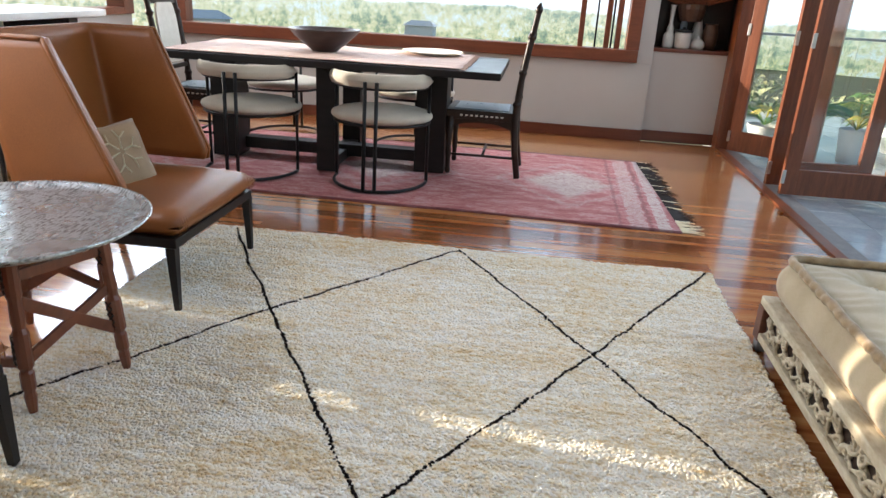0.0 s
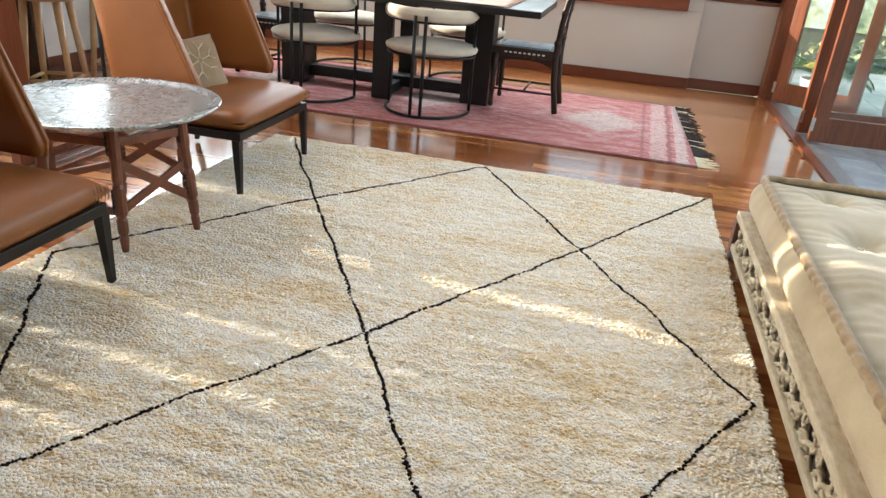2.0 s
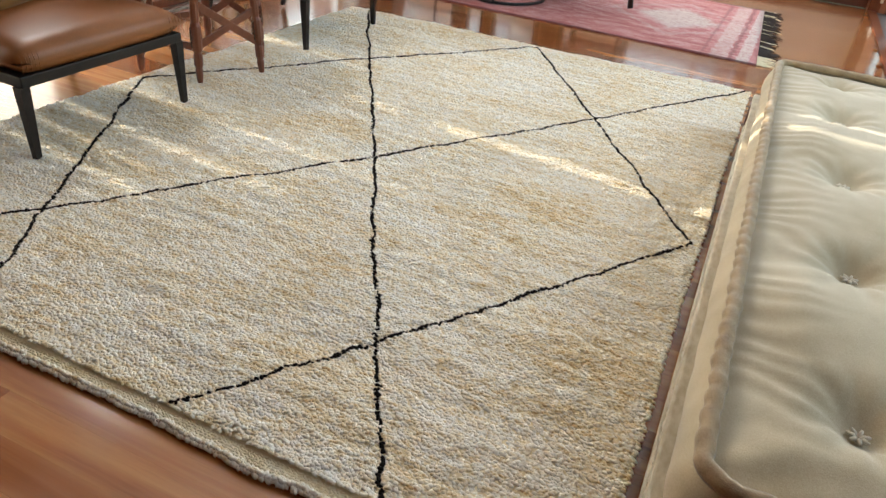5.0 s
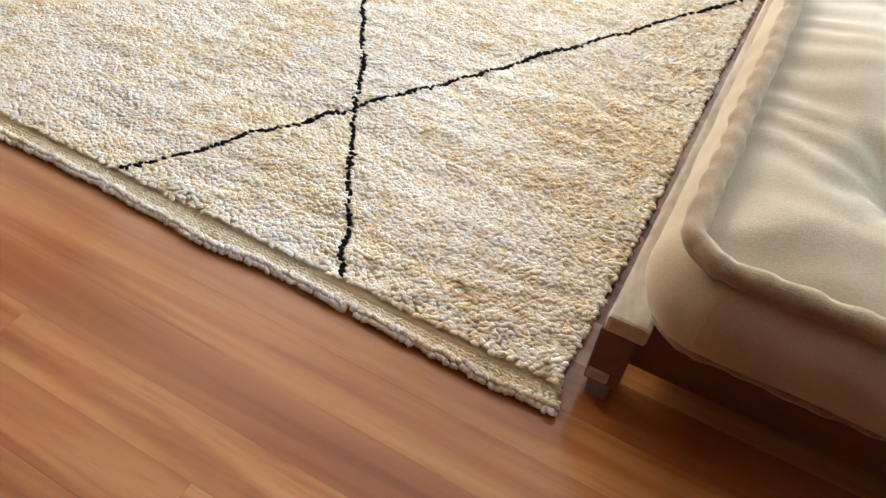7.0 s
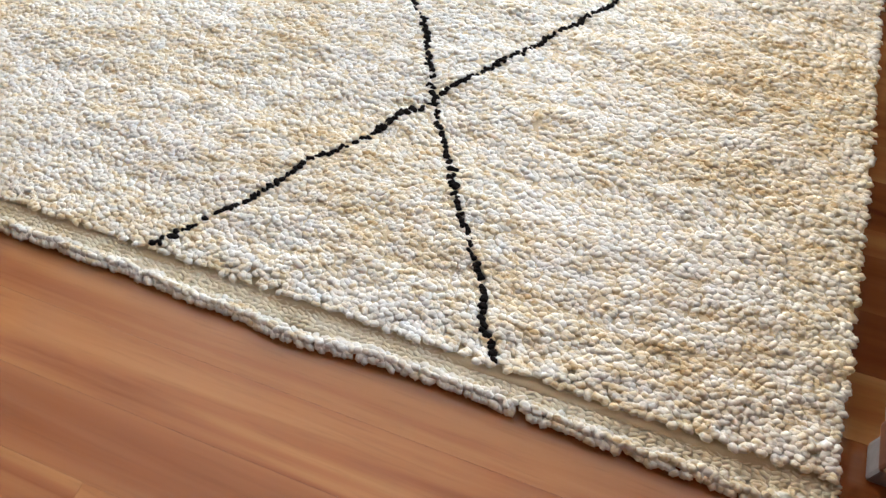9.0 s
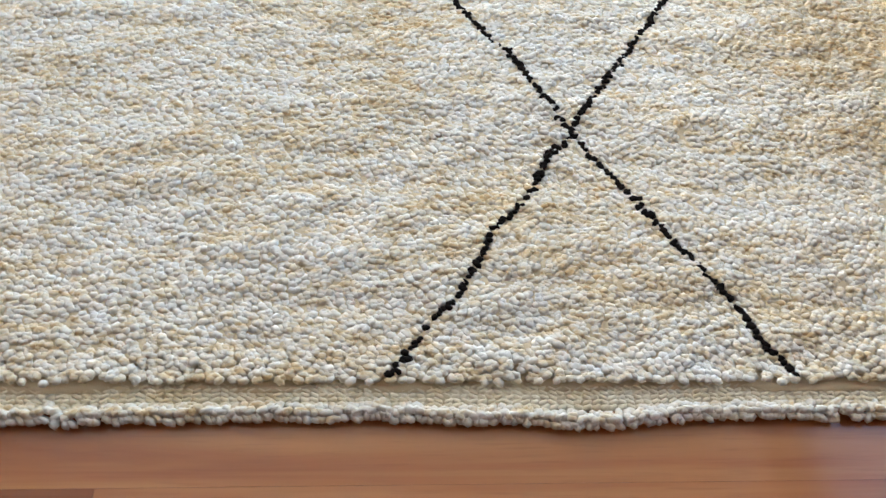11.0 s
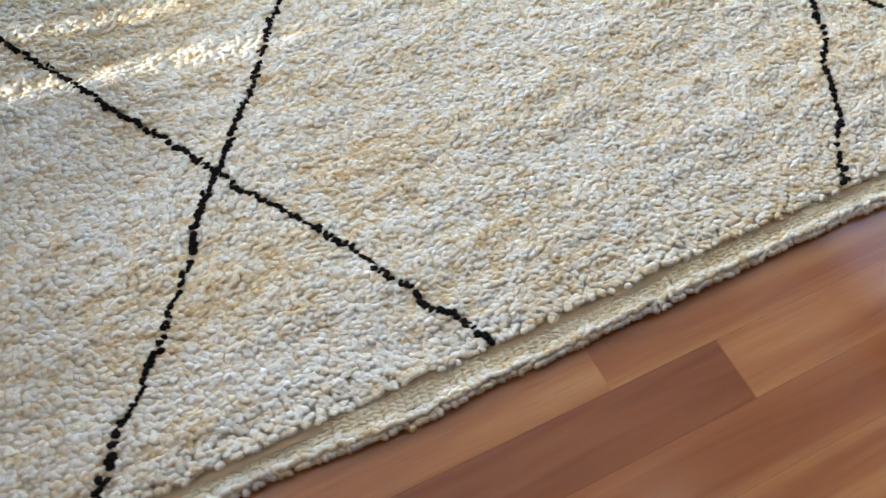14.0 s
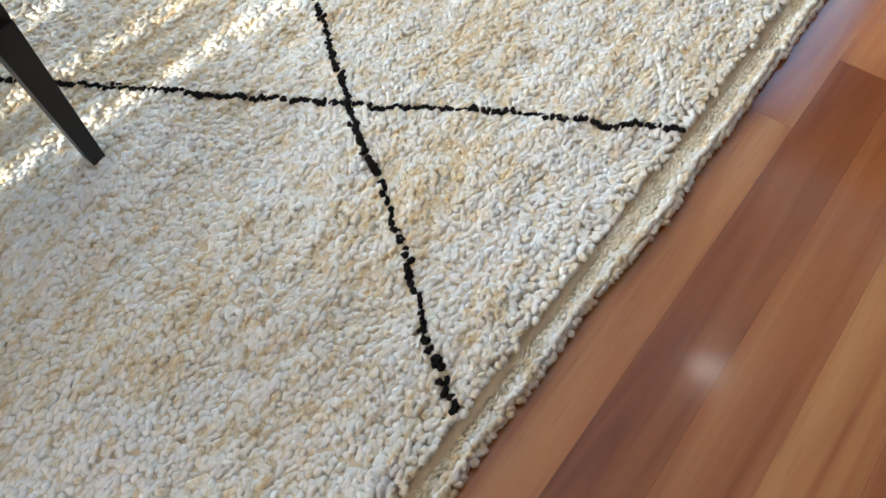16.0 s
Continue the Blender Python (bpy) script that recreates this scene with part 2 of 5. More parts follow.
def make_pink():
    m, t, b = nodes_of("pink_flatweave_rug")
    c = t.nodes.new("ShaderNodeTexCoord")
    sep = t.nodes.new("ShaderNodeSeparateXYZ")
    t.links.new(c.outputs["Object"], sep.inputs[0])
    x, y = sep.outputs[0], sep.outputs[1]
    warp = noisy(t, 13.0, (1, 1.5, 1), 6.0, 0.75)
    wob = maths(t, "MULTIPLY_ADD", warp, 0.36, -0.18)
    # diamonds along the length, one about every 1.25 m
    u = maths(t, "ABSOLUTE", maths(t, "SUBTRACT", maths(t, "PINGPONG", maths(t, "ADD", x, 10.42), 0.62), 0.0))
    d = maths(t, "ADD", maths(t, "ADD", maths(t, "MULTIPLY", u, 1.15), maths(t, "ABSOLUTE", y)), wob)
    diamond = ramp(t, d, (0.28, (1, 1, 1)), (0.42, (0, 0, 0)))
    ring = ramp(t, d, (0.50, (0, 0, 0)), (0.53, (1, 1, 1)), (0.57, (1, 1, 1)), (0.60, (0, 0, 0)))
    big, fine = noisy(t, 5.0, (1, 3, 1), 6.0, 0.7), noisy(t, 60.0, (0.7, 2, 1), 4.0, 0.7)
    pink = ramp(t, maths(t, "MULTIPLY_ADD", fine, 0.45, maths(t, "MULTIPLY", big, 0.6)), (0.34, (0.24, 0.055, 0.062)), (0.50, (0.46, 0.16, 0.155)), (0.61, (0.57, 0.32, 0.30)), (0.73, (0.64, 0.51, 0.47)))
    white = ramp(t, fine, (0.38, (0.34, 0.21, 0.20)), (0.52, (0.60, 0.52, 0.47)))
    col = mixed(t, maths(t, "MULTIPLY", maths(t, "MAXIMUM", diamond, maths(t, "MULTIPLY", ring, 0.45)), 0.8), pink, white)
    # pale bands with dark dashes near the end
    for at, half, colour, amount in ((1.26, 0.035, (0.62, 0.55, 0.50), 0.9), (1.12, 0.05, (0.60, 0.50, 0.46), 0.7), (1.19, 0.012, (0.12, 0.05, 0.05), 0.6), (1.02, 0.010, (0.14, 0.05, 0.06), 0.5)):
        band = maths(t, "LESS_THAN", maths(t, "ABSOLUTE", maths(t, "ADD", maths(t, "SUBTRACT", x, at), maths(t, "MULTIPLY", wob, 0.25))), half)
        col = mixed(t, maths(t, "MULTIPLY", maths(t, "MULTIPLY", band, amount), ramp(t, fine, (0.4, (0.2, 0.2, 0.2)), (0.55, (1, 1, 1)))), col, colour)
    edge = maths(t, "GREATER_THAN", maths(t, "ABSOLUTE", y), 0.825)
    col = mixed(t, maths(t, "MULTIPLY", edge, 0.75), col, (0.10, 0.018, 0.025))
    t.links.new(col, b.inputs["Base Color"])
    b.inputs["Roughness"].default_value = 0.95
    bumped(t, b, fine, 0.9, 0.006)
    return m


pink_weave = make_pink()


def make_tray():
    m, t, b = nodes_of("engraved_silver_tray")
    c = t.nodes.new("ShaderNodeTexCoord")
    sep = t.nodes.new("ShaderNodeSeparateXYZ")
    t.links.new(c.outputs["Object"], sep.inputs[0])
    x, y = sep.outputs[0], sep.outputs[1]
    r = maths(t, "SQRT", maths(t, "ADD", maths(t, "MULTIPLY", x, x), maths(t, "MULTIPLY", y, y)))
    a = maths(t, "ARCTAN2", y, x)
    rings = maths(t, "SINE", maths(t, "MULTIPLY", r, 150.0))
    petals = maths(t, "SINE", maths(t, "ADD", maths(t, "MULTIPLY", a, 24.0), maths(t, "MULTIPLY", maths(t, "SINE", maths(t, "MULTIPLY", r, 60.0)), 2.5)))
    v = add(t, "ShaderNodeTexVoronoi", Scale=17.0)
    v.feature = "DISTANCE_TO_EDGE"
    t.links.new(c.outputs["Object"], v.inputs["Vector"])
    cells = ramp(t, v.outputs["Distance"], (0.02, (0, 0, 0)), (0.10, (1, 1, 1)))
    swirl = add(t, "ShaderNodeTexWave", Scale=22.0, Distortion=9.0, Detail=3.0)
    t.links.new(c.outputs["Object"], swirl.inputs["Vector"])
    h = maths(t, "ADD", maths(t, "MULTIPLY", maths(t, "MULTIPLY", rings, petals), 0.35), maths(t, "ADD", maths(t, "MULTIPLY", cells, 0.4), maths(t, "MULTIPLY", swirl.outputs[0], 0.6)))
    bumped(t, b, h, 0.7, 0.0011)
    t.links.new(ramp(t, h, (0.1, (0.25, 0.28, 0.29)), (0.7, (0.62, 0.69, 0.72))), b.inputs["Base Color"])
    b.inputs["Metallic"].default_value = 0.85
    t.links.new(maths(t, "MULTIPLY_ADD", noisy(t, 6.0), 0.2, 0.18), b.inputs["Roughness"])
    return m


tray_metal = make_tray()


def make_glass():
    m, t, b = nodes_of("clear_glass")
    b.inputs["Base Color"].default_value = (0.93, 0.97, 0.97, 1)
    b.inputs["Roughness"].default_value = 0.0
    b.inputs["Transmission Weight"].default_value = 1.0
    b.inputs["IOR"].default_value = 1.45
    return m


glass = make_glass()
for dark_one in (black_wood, carved_wood, black_metal):
    dark_one.node_tree.nodes["Principled BSDF"].inputs["Specular IOR Level"].default_value = 0.3


def make_haze():
    m = bpy.data.materials.new("painted_haze_glow")
    m.use_nodes = True
    t = m.node_tree
    t.nodes.remove(t.nodes["Principled BSDF"])
    # emission, so the hills and sky glow as if daylit
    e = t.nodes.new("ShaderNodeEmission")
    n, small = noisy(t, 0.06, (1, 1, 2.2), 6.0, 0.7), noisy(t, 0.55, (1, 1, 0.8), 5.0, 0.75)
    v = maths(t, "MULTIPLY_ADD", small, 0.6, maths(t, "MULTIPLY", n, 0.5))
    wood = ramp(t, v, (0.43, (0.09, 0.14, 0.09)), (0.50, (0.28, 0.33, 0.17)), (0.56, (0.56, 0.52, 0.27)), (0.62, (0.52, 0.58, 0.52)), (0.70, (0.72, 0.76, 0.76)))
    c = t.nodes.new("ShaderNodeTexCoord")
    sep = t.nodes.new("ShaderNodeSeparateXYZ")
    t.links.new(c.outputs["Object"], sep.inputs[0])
    # painted haze: land grows paler with height up to an uneven skyline, sky above
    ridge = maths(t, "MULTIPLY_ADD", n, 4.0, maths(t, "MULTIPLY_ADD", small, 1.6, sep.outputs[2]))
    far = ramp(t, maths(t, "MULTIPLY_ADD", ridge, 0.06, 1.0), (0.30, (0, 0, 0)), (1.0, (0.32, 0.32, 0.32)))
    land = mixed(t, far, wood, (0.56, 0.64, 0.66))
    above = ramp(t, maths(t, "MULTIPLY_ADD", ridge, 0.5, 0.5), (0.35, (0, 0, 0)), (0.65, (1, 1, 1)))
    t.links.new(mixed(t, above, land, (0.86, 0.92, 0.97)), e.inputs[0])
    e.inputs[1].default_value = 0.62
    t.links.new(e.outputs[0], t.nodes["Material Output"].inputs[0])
    return m


haze = make_haze()


def make_leaves():
    m, t, b = nodes_of("haze_paled_foliage")
    geo = t.nodes.new("ShaderNodeNewGeometry")
    big = noisy(t, 0.12, (1, 1, 1), 3.0)
    v = maths(t, "MULTIPLY_ADD", geo.outputs["Random Per Island"], 0.5, maths(t, "MULTIPLY", big, 0.6))
    # leaf colours set pale to stand in for distance haze
    t.links.new(ramp(t, v, (0.25, (0.14, 0.19, 0.11)), (0.5, (0.25, 0.30, 0.16)), (0.68, (0.40, 0.39, 0.22)), (0.85, (0.48, 0.46, 0.33))), b.inputs["Base Color"])
    b.inputs["Roughness"].default_value = 0.8
    return m


foliage = make_leaves()


def make_glow():
    m, t, b = nodes_of("lamp_glow")
    b.inputs["Emission Color"].default_value, b.inputs["Emission Strength"].default_value = (1.0, 0.86, 0.68, 1), 3.0
    return m


lamp_glow = make_glow()


# ---- building helpers ----
def part(name, bm, material, parent=None, label="", smooth=False):
    me = bpy.data.meshes.new(name)
    if isinstance(bm, bmesh.types.BMesh):
        bmesh.ops.recalc_face_normals(bm, faces=bm.faces)
        bm.to_mesh(me)
        bm.free()
    else:
        me.from_pydata(*bm)
    me.materials.append(material)
    if smooth:
        me.polygons.foreach_set("use_smooth", [True] * len(me.polygons))
        me.update()
    ob = new(name, me)
    ob.parent = parent
    return tagged(ob, label)


def thing(name, m, label, category, group="", kind=""):
    ob = new(name)
    ob.empty_display_size = 0.1
    ob.matrix_world = m
    return tagged(ob, label, category, group, kind)


def box(lo, hi, bevel=0.0, segments=2, bm=None):
    own = bmesh.new()
    made = bmesh.ops.create_cube(own, size=1.0)
    for v in made["verts"]:
        v.co = [(a + b) / 2 + c * (b - a) for a, b, c in zip(lo, hi, v.co)]
    if bevel:
        bmesh.ops.bevel(own, geom=list(own.edges), offset=bevel, segments=segments, affect="EDGES", profile=0.6)
    if bm is None:
        return own
    tmp = bpy.data.meshes.new("tmp")
    own.to_mesh(tmp)
    own.free()
    bm.from_mesh(tmp)
    bpy.data.meshes.remove(tmp)
    return bm


def lathe(rings, n=24, bm=None, at=(0, 0, 0)):
    """A turned form from (radius, height) rows."""
    bm = bm or bmesh.new()
    rows = [[bm.verts.new((at[0] + r * math.cos(2 * math.pi * i / n), at[1] + r * math.sin(2 * math.pi * i / n), at[2] + z)) for i in range(n)] for r, z in rings]
    for a, b in zip(rows, rows[1:]):
        for i in range(n):
            bm.faces.new((a[i], a[(i + 1) % n], b[(i + 1) % n], b[i]))
    bm.faces.new(rows[0][::-1])
    bm.faces.new(rows[-1])
    return bm


def tube(points, radius, n=8, bm=None, closed=False, taper=None):
    """A round bar along points."""
    bm = bm or bmesh.new()
    pts = [Vector(p) for p in points]
    rows = []
    for k, p in enumerate(pts):
        a = pts[k - 1] if (k or closed) else p
        b = pts[(k + 1) % len(pts)] if (k + 1 < len(pts) or closed) else p
        way = (b - a).normalized()
        side = way.cross(Vector((0, 0, 1)) if abs(way.z) < 0.95 else Vector((1, 0, 0))).normalized()
        up = side.cross(way)
        r = radius if taper is None else radius * taper[k]
        rows.append([bm.verts.new(p + r * (math.cos(2 * math.pi * i / n) * side + math.sin(2 * math.pi * i / n) * up)) for i in range(n)])
    pairs = list(zip(rows, rows[1:])) + ([(rows[-1], rows[0])] if closed else [])
    for a, b in pairs:
        for i in range(n):
            bm.faces.new((a[i], a[(i + 1) % n], b[(i + 1) % n], b[i]))
    if not closed:
        bm.faces.new(rows[0][::-1])
        bm.faces.new(rows[-1])
    return bm


def sheet(f, nu, nv, thick=0.0):
    """A surface f(u, v) for u, v in 0..1, given thickness along its normals."""
    bm = bmesh.new()
    g = [[bm.verts.new(f(i / nu, j / nv)) for j in range(nv + 1)] for i in range(nu + 1)]
    for i in range(nu):
        for j in range(nv):
            bm.faces.new((g[i][j], g[i + 1][j], g[i + 1][j + 1], g[i][j + 1]))
    if thick:
        bmesh.ops.recalc_face_normals(bm, faces=bm.faces)
        bmesh.ops.solidify(bm, geom=bm.faces[:], thickness=thick)
    return bm


def pillow(size, height, n=14, pinch=0.12):
    """A square cushion lying in x, y with pulled-in sides."""
    bm = bmesh.new()

    def at(i, j, s):
        u, v = 2 * i / n - 1, 2 * j / n - 1
        w = (1 - u**4) * (1 - v**4)
        k = 1 - pinch * (1 - abs(u)) * abs(v) ** 3
        q = 1 - pinch * (1 - abs(v)) * abs(u) ** 3
        return (u * size / 2 * q, v * size / 2 * k, s * height / 2 * w**0.6 + 0.006 * s * (noise.noise((u * 3, v * 3, s)) * w))
    top = [[bm.verts.new(at(i, j, 1)) for j in range(n + 1)] for i in range(n + 1)]
    low = [[top[i][j] if i in (0, n) or j in (0, n) else bm.verts.new(at(i, j, -1)) for j in range(n + 1)] for i in range(n + 1)]
    for g in (top, low):
        for i in range(n):
            for j in range(n):
                bm.faces.new((g[i][j], g[i + 1][j], g[i + 1][j + 1], g[i][j + 1]))
    return bm


def structure(name, bm, material, label, category, smooth=False):
    return tagged(part(name, bm, material, None, label, smooth), label, category, "", "structure")


# ---- structure ----
CEIL = 2.55
structure("subfloor", box((-3.5, -4.2, -0.12), (2.06, 6.5, -0.024)), skirting, "dark boards under the floor", "floor")
structure("ceiling", box((-3.6, -4.2, CEIL), (2.2, 6.6, CEIL + 0.15)), white_plaster, "plain white plaster ceiling", "ceiling")
down = thing("downlight", pose(0.85, -0.30, CEIL), "small round recessed white ceiling downlight, switched on", "ceiling light")
part("trim_ring", lathe([(0.062, 0.0), (0.062, -0.006), (0.048, -0.008), (0.048, 0.0)], 28), white_plaster, down, smooth=True)
part("lens", lathe([(0.0, -0.002), (0.047, -0.002), (0.047, -0.005), (0.0, -0.005)], 28), lamp_glow, down, "glowing warm lens")
# back wall with its long window and the niche
structure("wall_north", box((-3.45, 6.40, 0), (1.40, 6.56, 0.66), 0.004), plaster, "warm grey plastered wall below the window", "wall")
structure("wall_north_pier", box((1.24, 6.40, 0.66), (1.40, 6.56, CEIL), 0.004), plaster, "warm grey plastered pier beside the window", "wall")
structure("wall_north_head", box((-3.45, 6.40, 2.2), (1.24, 6.56, CEIL), 0.004), plaster, "warm grey plastered wall above the window", "wall")
structure("wall_niche_low", box((1.40, 6.45, 0), (2.06, 6.61, 0.765), 0.003), plaster, "shaded grey wall below the niche shelf", "wall")
structure("wall_niche_back", box((1.40, 6.72, 0.765), (2.06, 6.80, CEIL), 0.003), carved_wood, "dark back of the wall niche", "wall")
structure("niche_side", box((1.385, 6.56, 0.66), (1.40, 6.80, CEIL)), carved_wood, "dark side of the wall niche", "wall")
structure("niche_shelf", box((1.39, 6.44, 0.765), (2.05, 6.72, 0.795), 0.004), skirting, "stained red-brown niche shelf", "shelf")
structure("baseboard", box((-3.3, 6.383, 0), (1.40, 6.40, 0.095), 0.004), skirting, "red-brown stained wooden skirting board", "baseboard")
structure("baseboard_niche", box((1.40, 6.433, 0), (2.02, 6.45, 0.095), 0.004), skirting, "red-brown stained wooden skirting board", "baseboard")

win = thing("window_1", pose(0, 6.40, 0), "long cedar-framed window over the treetops", "window", kind="structure")
part("window_sill", box((-2.86, -0.05, 0.665), (1.27, 0.12, 0.765), 0.006), frame_wood, win)
part("window_frame", box((1.165, -0.03, 0.765), (1.275, 0.12, 2.2), 0.006), frame_wood, win)
part("window_frame", box((-2.86, -0.03, 0.765), (-2.76, 0.12, 2.2), 0.006), frame_wood, win)
part("window_frame", box((-2.76, -0.03, 2.1), (1.165, 0.12, 2.2), 0.006), frame_wood, win)
pane = part("pane", box((-2.76, 0.055, 0.765), (0.78, 0.061, 2.1)), glass, win)
pane.visible_shadow = False
# sash folded open at the end of the window
for x0, y0, y1 in ((0.98, 0.05, 0.09), (1.07, 0.03, 0.09), (0.76, 0.05, 0.09)):
    part("sash_stile", box((x0, y0, 0.765), (x0 + 0.045, y1, 2.1), 0.004), frame_wood, win)
part("sash_track", box((0.9, 0.075, 0.765), (0.915, 0.09, 2.1)), black_metal, win)
part("sash_track", box((1.035, 0.06, 0.765), (1.05, 0.09, 2.1)), black_metal, win)

# left side: terrace doors in front, wider dining end behind
structure("wall_west", box((-3.45, 2.9, 0), (-3.30, 6.40, 0.80), 0.004), plaster, "warm grey plastered wall below the side window", "wall")
structure("wall_west_head", box((-3.45, 2.9, 2.2), (-3.30, 6.40, CEIL), 0.004), plaster, "warm grey plastered wall above the side window", "wall")
structure("wall_west_pier", box((-3.45, 2.9, 0.80), (-3.30, 4.3, 2.2), 0.004), plaster, "warm grey plastered pier beside the side window", "wall")
structure("baseboard_west", box((-3.30, 2.9, 0), (-3.283, 6.38, 0.095), 0.004), skirting, "red-brown stained wooden skirting board", "baseboard")
side = thing("window_2", pose(-3.38, 0, 0), "cedar-framed side window at the dining end", "window", kind="structure")
part("window_frame", box((-0.06, 6.24, 0.80), (0.11, 6.40, 2.2), 0.006), frame_wood, side)
part("window_frame", box((-0.06, 4.3, 0.80), (0.11, 4.38, 2.2), 0.006), frame_wood, side)
part("window_sill", box((-0.06, 4.38, 0.80), (0.11, 6.24, 0.86), 0.006), frame_wood, side)
structure("wall_return", box((-3.45, 2.78, 0), (-2.6, 2.9, CEIL), 0.004), plaster, "warm grey plastered return wall", "wall")
# unseen rear wall, closed and dark to hold back sky and bounced light
structure("wall_south", box((-1.9, -4.2, 0), (2.2, -4.0, CEIL), 0.004), skirting, "unseen stained timber rear wall, added dark to cut bounced light", "wall")

door = thing("door_1", pose(-1.72, 0, 0), "cedar-framed sliding glass terrace door, partly open", "door", kind="structure")
part("track", box((-0.11, -4.0, -0.02), (0.055, 3.1, 0.022), 0.004), door_wood, door)
part("track_strip", box((-0.045, -4.0, 0.022), (-0.033, 3.1, 0.034)), steel, door)
part("track_strip", box((0.012, -4.0, 0.022), (0.024, 3.1, 0.034)), steel, door)
part("door_stile", box((-0.10, 2.08, 0.034), (-0.05, 2.2, 2.15), 0.004), door_wood, door)
part("bottom_rail", box((-0.10, 2.2, 0.034), (-0.055, 2.72, 0.075), 0.004), door_wood, door)
p = part("pane", box((-0.08, 2.2, 0.075), (-0.073, 2.72, 2.1)), glass, door)
p.visible_shadow = False
part("pane_edge", box((-0.085, 2.715, 0.04), (-0.068, 2.727, 2.1)), black_metal, door)
part("door_head", box((-0.11, -4.0, 2.15), (0.05, 3.1, 2.25), 0.004), door_wood, door)
structure("wall_door_head", box((-1.83, -4.2, 2.25), (-1.68, 3.1, CEIL), 0.004), white_plaster, "white plaster above the terrace door", "wall")
structure("terrace", box((-9, -4.2, -0.2), (-1.83, 2.78, -0.03), 0.004), deck_stone, "grey tiled terrace outside the glass door", "terrace")

# painted screen added outside to shape light: its gaps let low sun through
OUT = 3.0
screen = thing("privacy_screen", pose(-1.95 - OUT, 0.125 * OUT, 0.0), "added pale board screen that cuts the low sun into streaks", "screen")
RISE = 0.165 * OUT
GAPS = [(0.86, 0.89, -0.03, 0.30), (0.985, 1.01, -0.03, 0.28), (1.135, 1.172, -0.03, 0.42), (1.41, 1.45, -0.03, 0.42), (1.95, 2.05, 0.30, 0.60), (2.055, 2.27, 0.72, 1.10), (2.335, 2.40, -0.03, 0.3)]
edge = -1.2
for a, b, low, high in GAPS + [(2.72, 2.72, 0, 0)]:
    while edge < a - 0.005:
        w = min(0.2, a - edge)
        part("board", box((-0.012, edge, -0.03), (0.012, edge + w, 2.45), 0.003), white_pot, screen)
        edge += w
    if b > a:
        part("board", box((-0.012, a, -0.03), (0.012, b, low + RISE), 0.003), white_pot, screen)
        part("board", box((-0.012, a, high + RISE), (0.012, b, 2.45), 0.003), white_pot, screen)
    edge = b
for z in (0.12, 2.35):
    part("rail", box((-0.045, -1.2, z), (-0.012, 2.72, z + 0.05), 0.003), white_pot, screen)

# right side: folding doors to the deck
fold = thing("door_2", pose(2.06, 0, 0), "cedar folding glass doors, folded open to the deck", "door", kind="structure")
part("threshold", box((-0.035, -4.0, -0.02), (0.03, 6.40, 0.012), 0.003), door_wood, fold)
part("threshold_track", box((0.03, -4.0, -0.03), (0.14, 6.40, 0.004), 0.003), grey_foot, fold)
part("jamb", box((-0.04, 6.28, 0.0), (0.12, 6.45, 2.2), 0.004), door_wood, fold)
part("head", box((-0.04, -4.0, 2.12), (0.12, 6.28, 2.25), 0.004), door_wood, fold)
structure("wall_east_head", box((2.03, -4.2, 2.25), (2.2, 6.6, CEIL), 0.004), white_plaster, "white plaster above the folding doors", "wall")
# two unseen dark walls added to block light from the rear sides
structure("wall_east_rear", box((2.09, -4.0, 0.0), (2.2, 0.02, 2.12), 0.004), skirting, "unseen stained timber wall added to block light beside the folding doors", "wall")
structure("wall_west_rear", box((-1.83, -4.0, 0.0), (-1.775, -0.3, 2.15), 0.004), skirting, "unseen stained timber wall added to block light beside the terrace door", "wall")
structure("wall_east_corner", box((2.06, 6.45, 0.0), (2.2, 6.8, 2.25), 0.004), carved_wood, "dark corner post beside the niche", "wall")


def leaf(m, width, rail=0.17):
    """One glazed door leaf, its hinge edge at the origin, reaching along +x."""
    d = part("door_leaf", box((0, -0.021, 0.015), (0.095, 0.021, 2.1), 0.004), door_wood, fold)
    d.matrix_local = m
    part("stile", box((width - 0.095, -0.021, 0.015), (width, 0.021, 2.1), 0.004), door_wood, d)
    part("bottom_rail", box((0.095, -0.02, 0.015), (width - 0.095, 0.02, 0.015 + rail), 0.004), door_wood, d)
    part("top_rail", box((0.095, -0.02, 1.98), (width - 0.095, 0.02, 2.1), 0.004), door_wood, d)
    g = part("pane", box((0.095, -0.003, 0.015 + rail), (width - 0.095, 0.003, 1.98)), glass, d)
    g.visible_shadow = False
    for z in (0.09, 0.95, 1.85):
        part("hinge", box((-0.012, -0.03, z), (0.012, -0.02, z + 0.09), 0.002), steel, d, "steel hinge")
    return d


leaf(pose(0.05, 6.24, 0, 0, 0, -38), 0.70)
leaf(pose(0.03, 5.08, 0, 0, 0, 5), 0.70)
leaf(pose(0.05, 4.83, 0, 0, 0, 2), 0.74)

# deck, balustrade, land and trees
deck = structure("deck", box((2.2, -4.2, -0.2), (5.0, 9.2, -0.045), 0.003), grey_foot, "grey tiled deck with dark joints", "deck")
rail = thing("balustrade", pose(0, 0, 0), "glass balustrade with a thin grey handrail", "balustrade")
part("handrail", box((2.2, 9.05, 0.86), (5.0, 9.09, 0.89), 0.006), rail_metal, rail)
part("handrail", box((4.9, -4.0, 0.86), (4.94, 9.05, 0.89), 0.006), rail_metal, rail)
for k in range(3):
    g = part("pane", box((2.25 + 0.92 * k, 9.065, 0.0), (3.12 + 0.92 * k, 9.075, 0.85)), glass, rail)
    g.visible_shadow = False
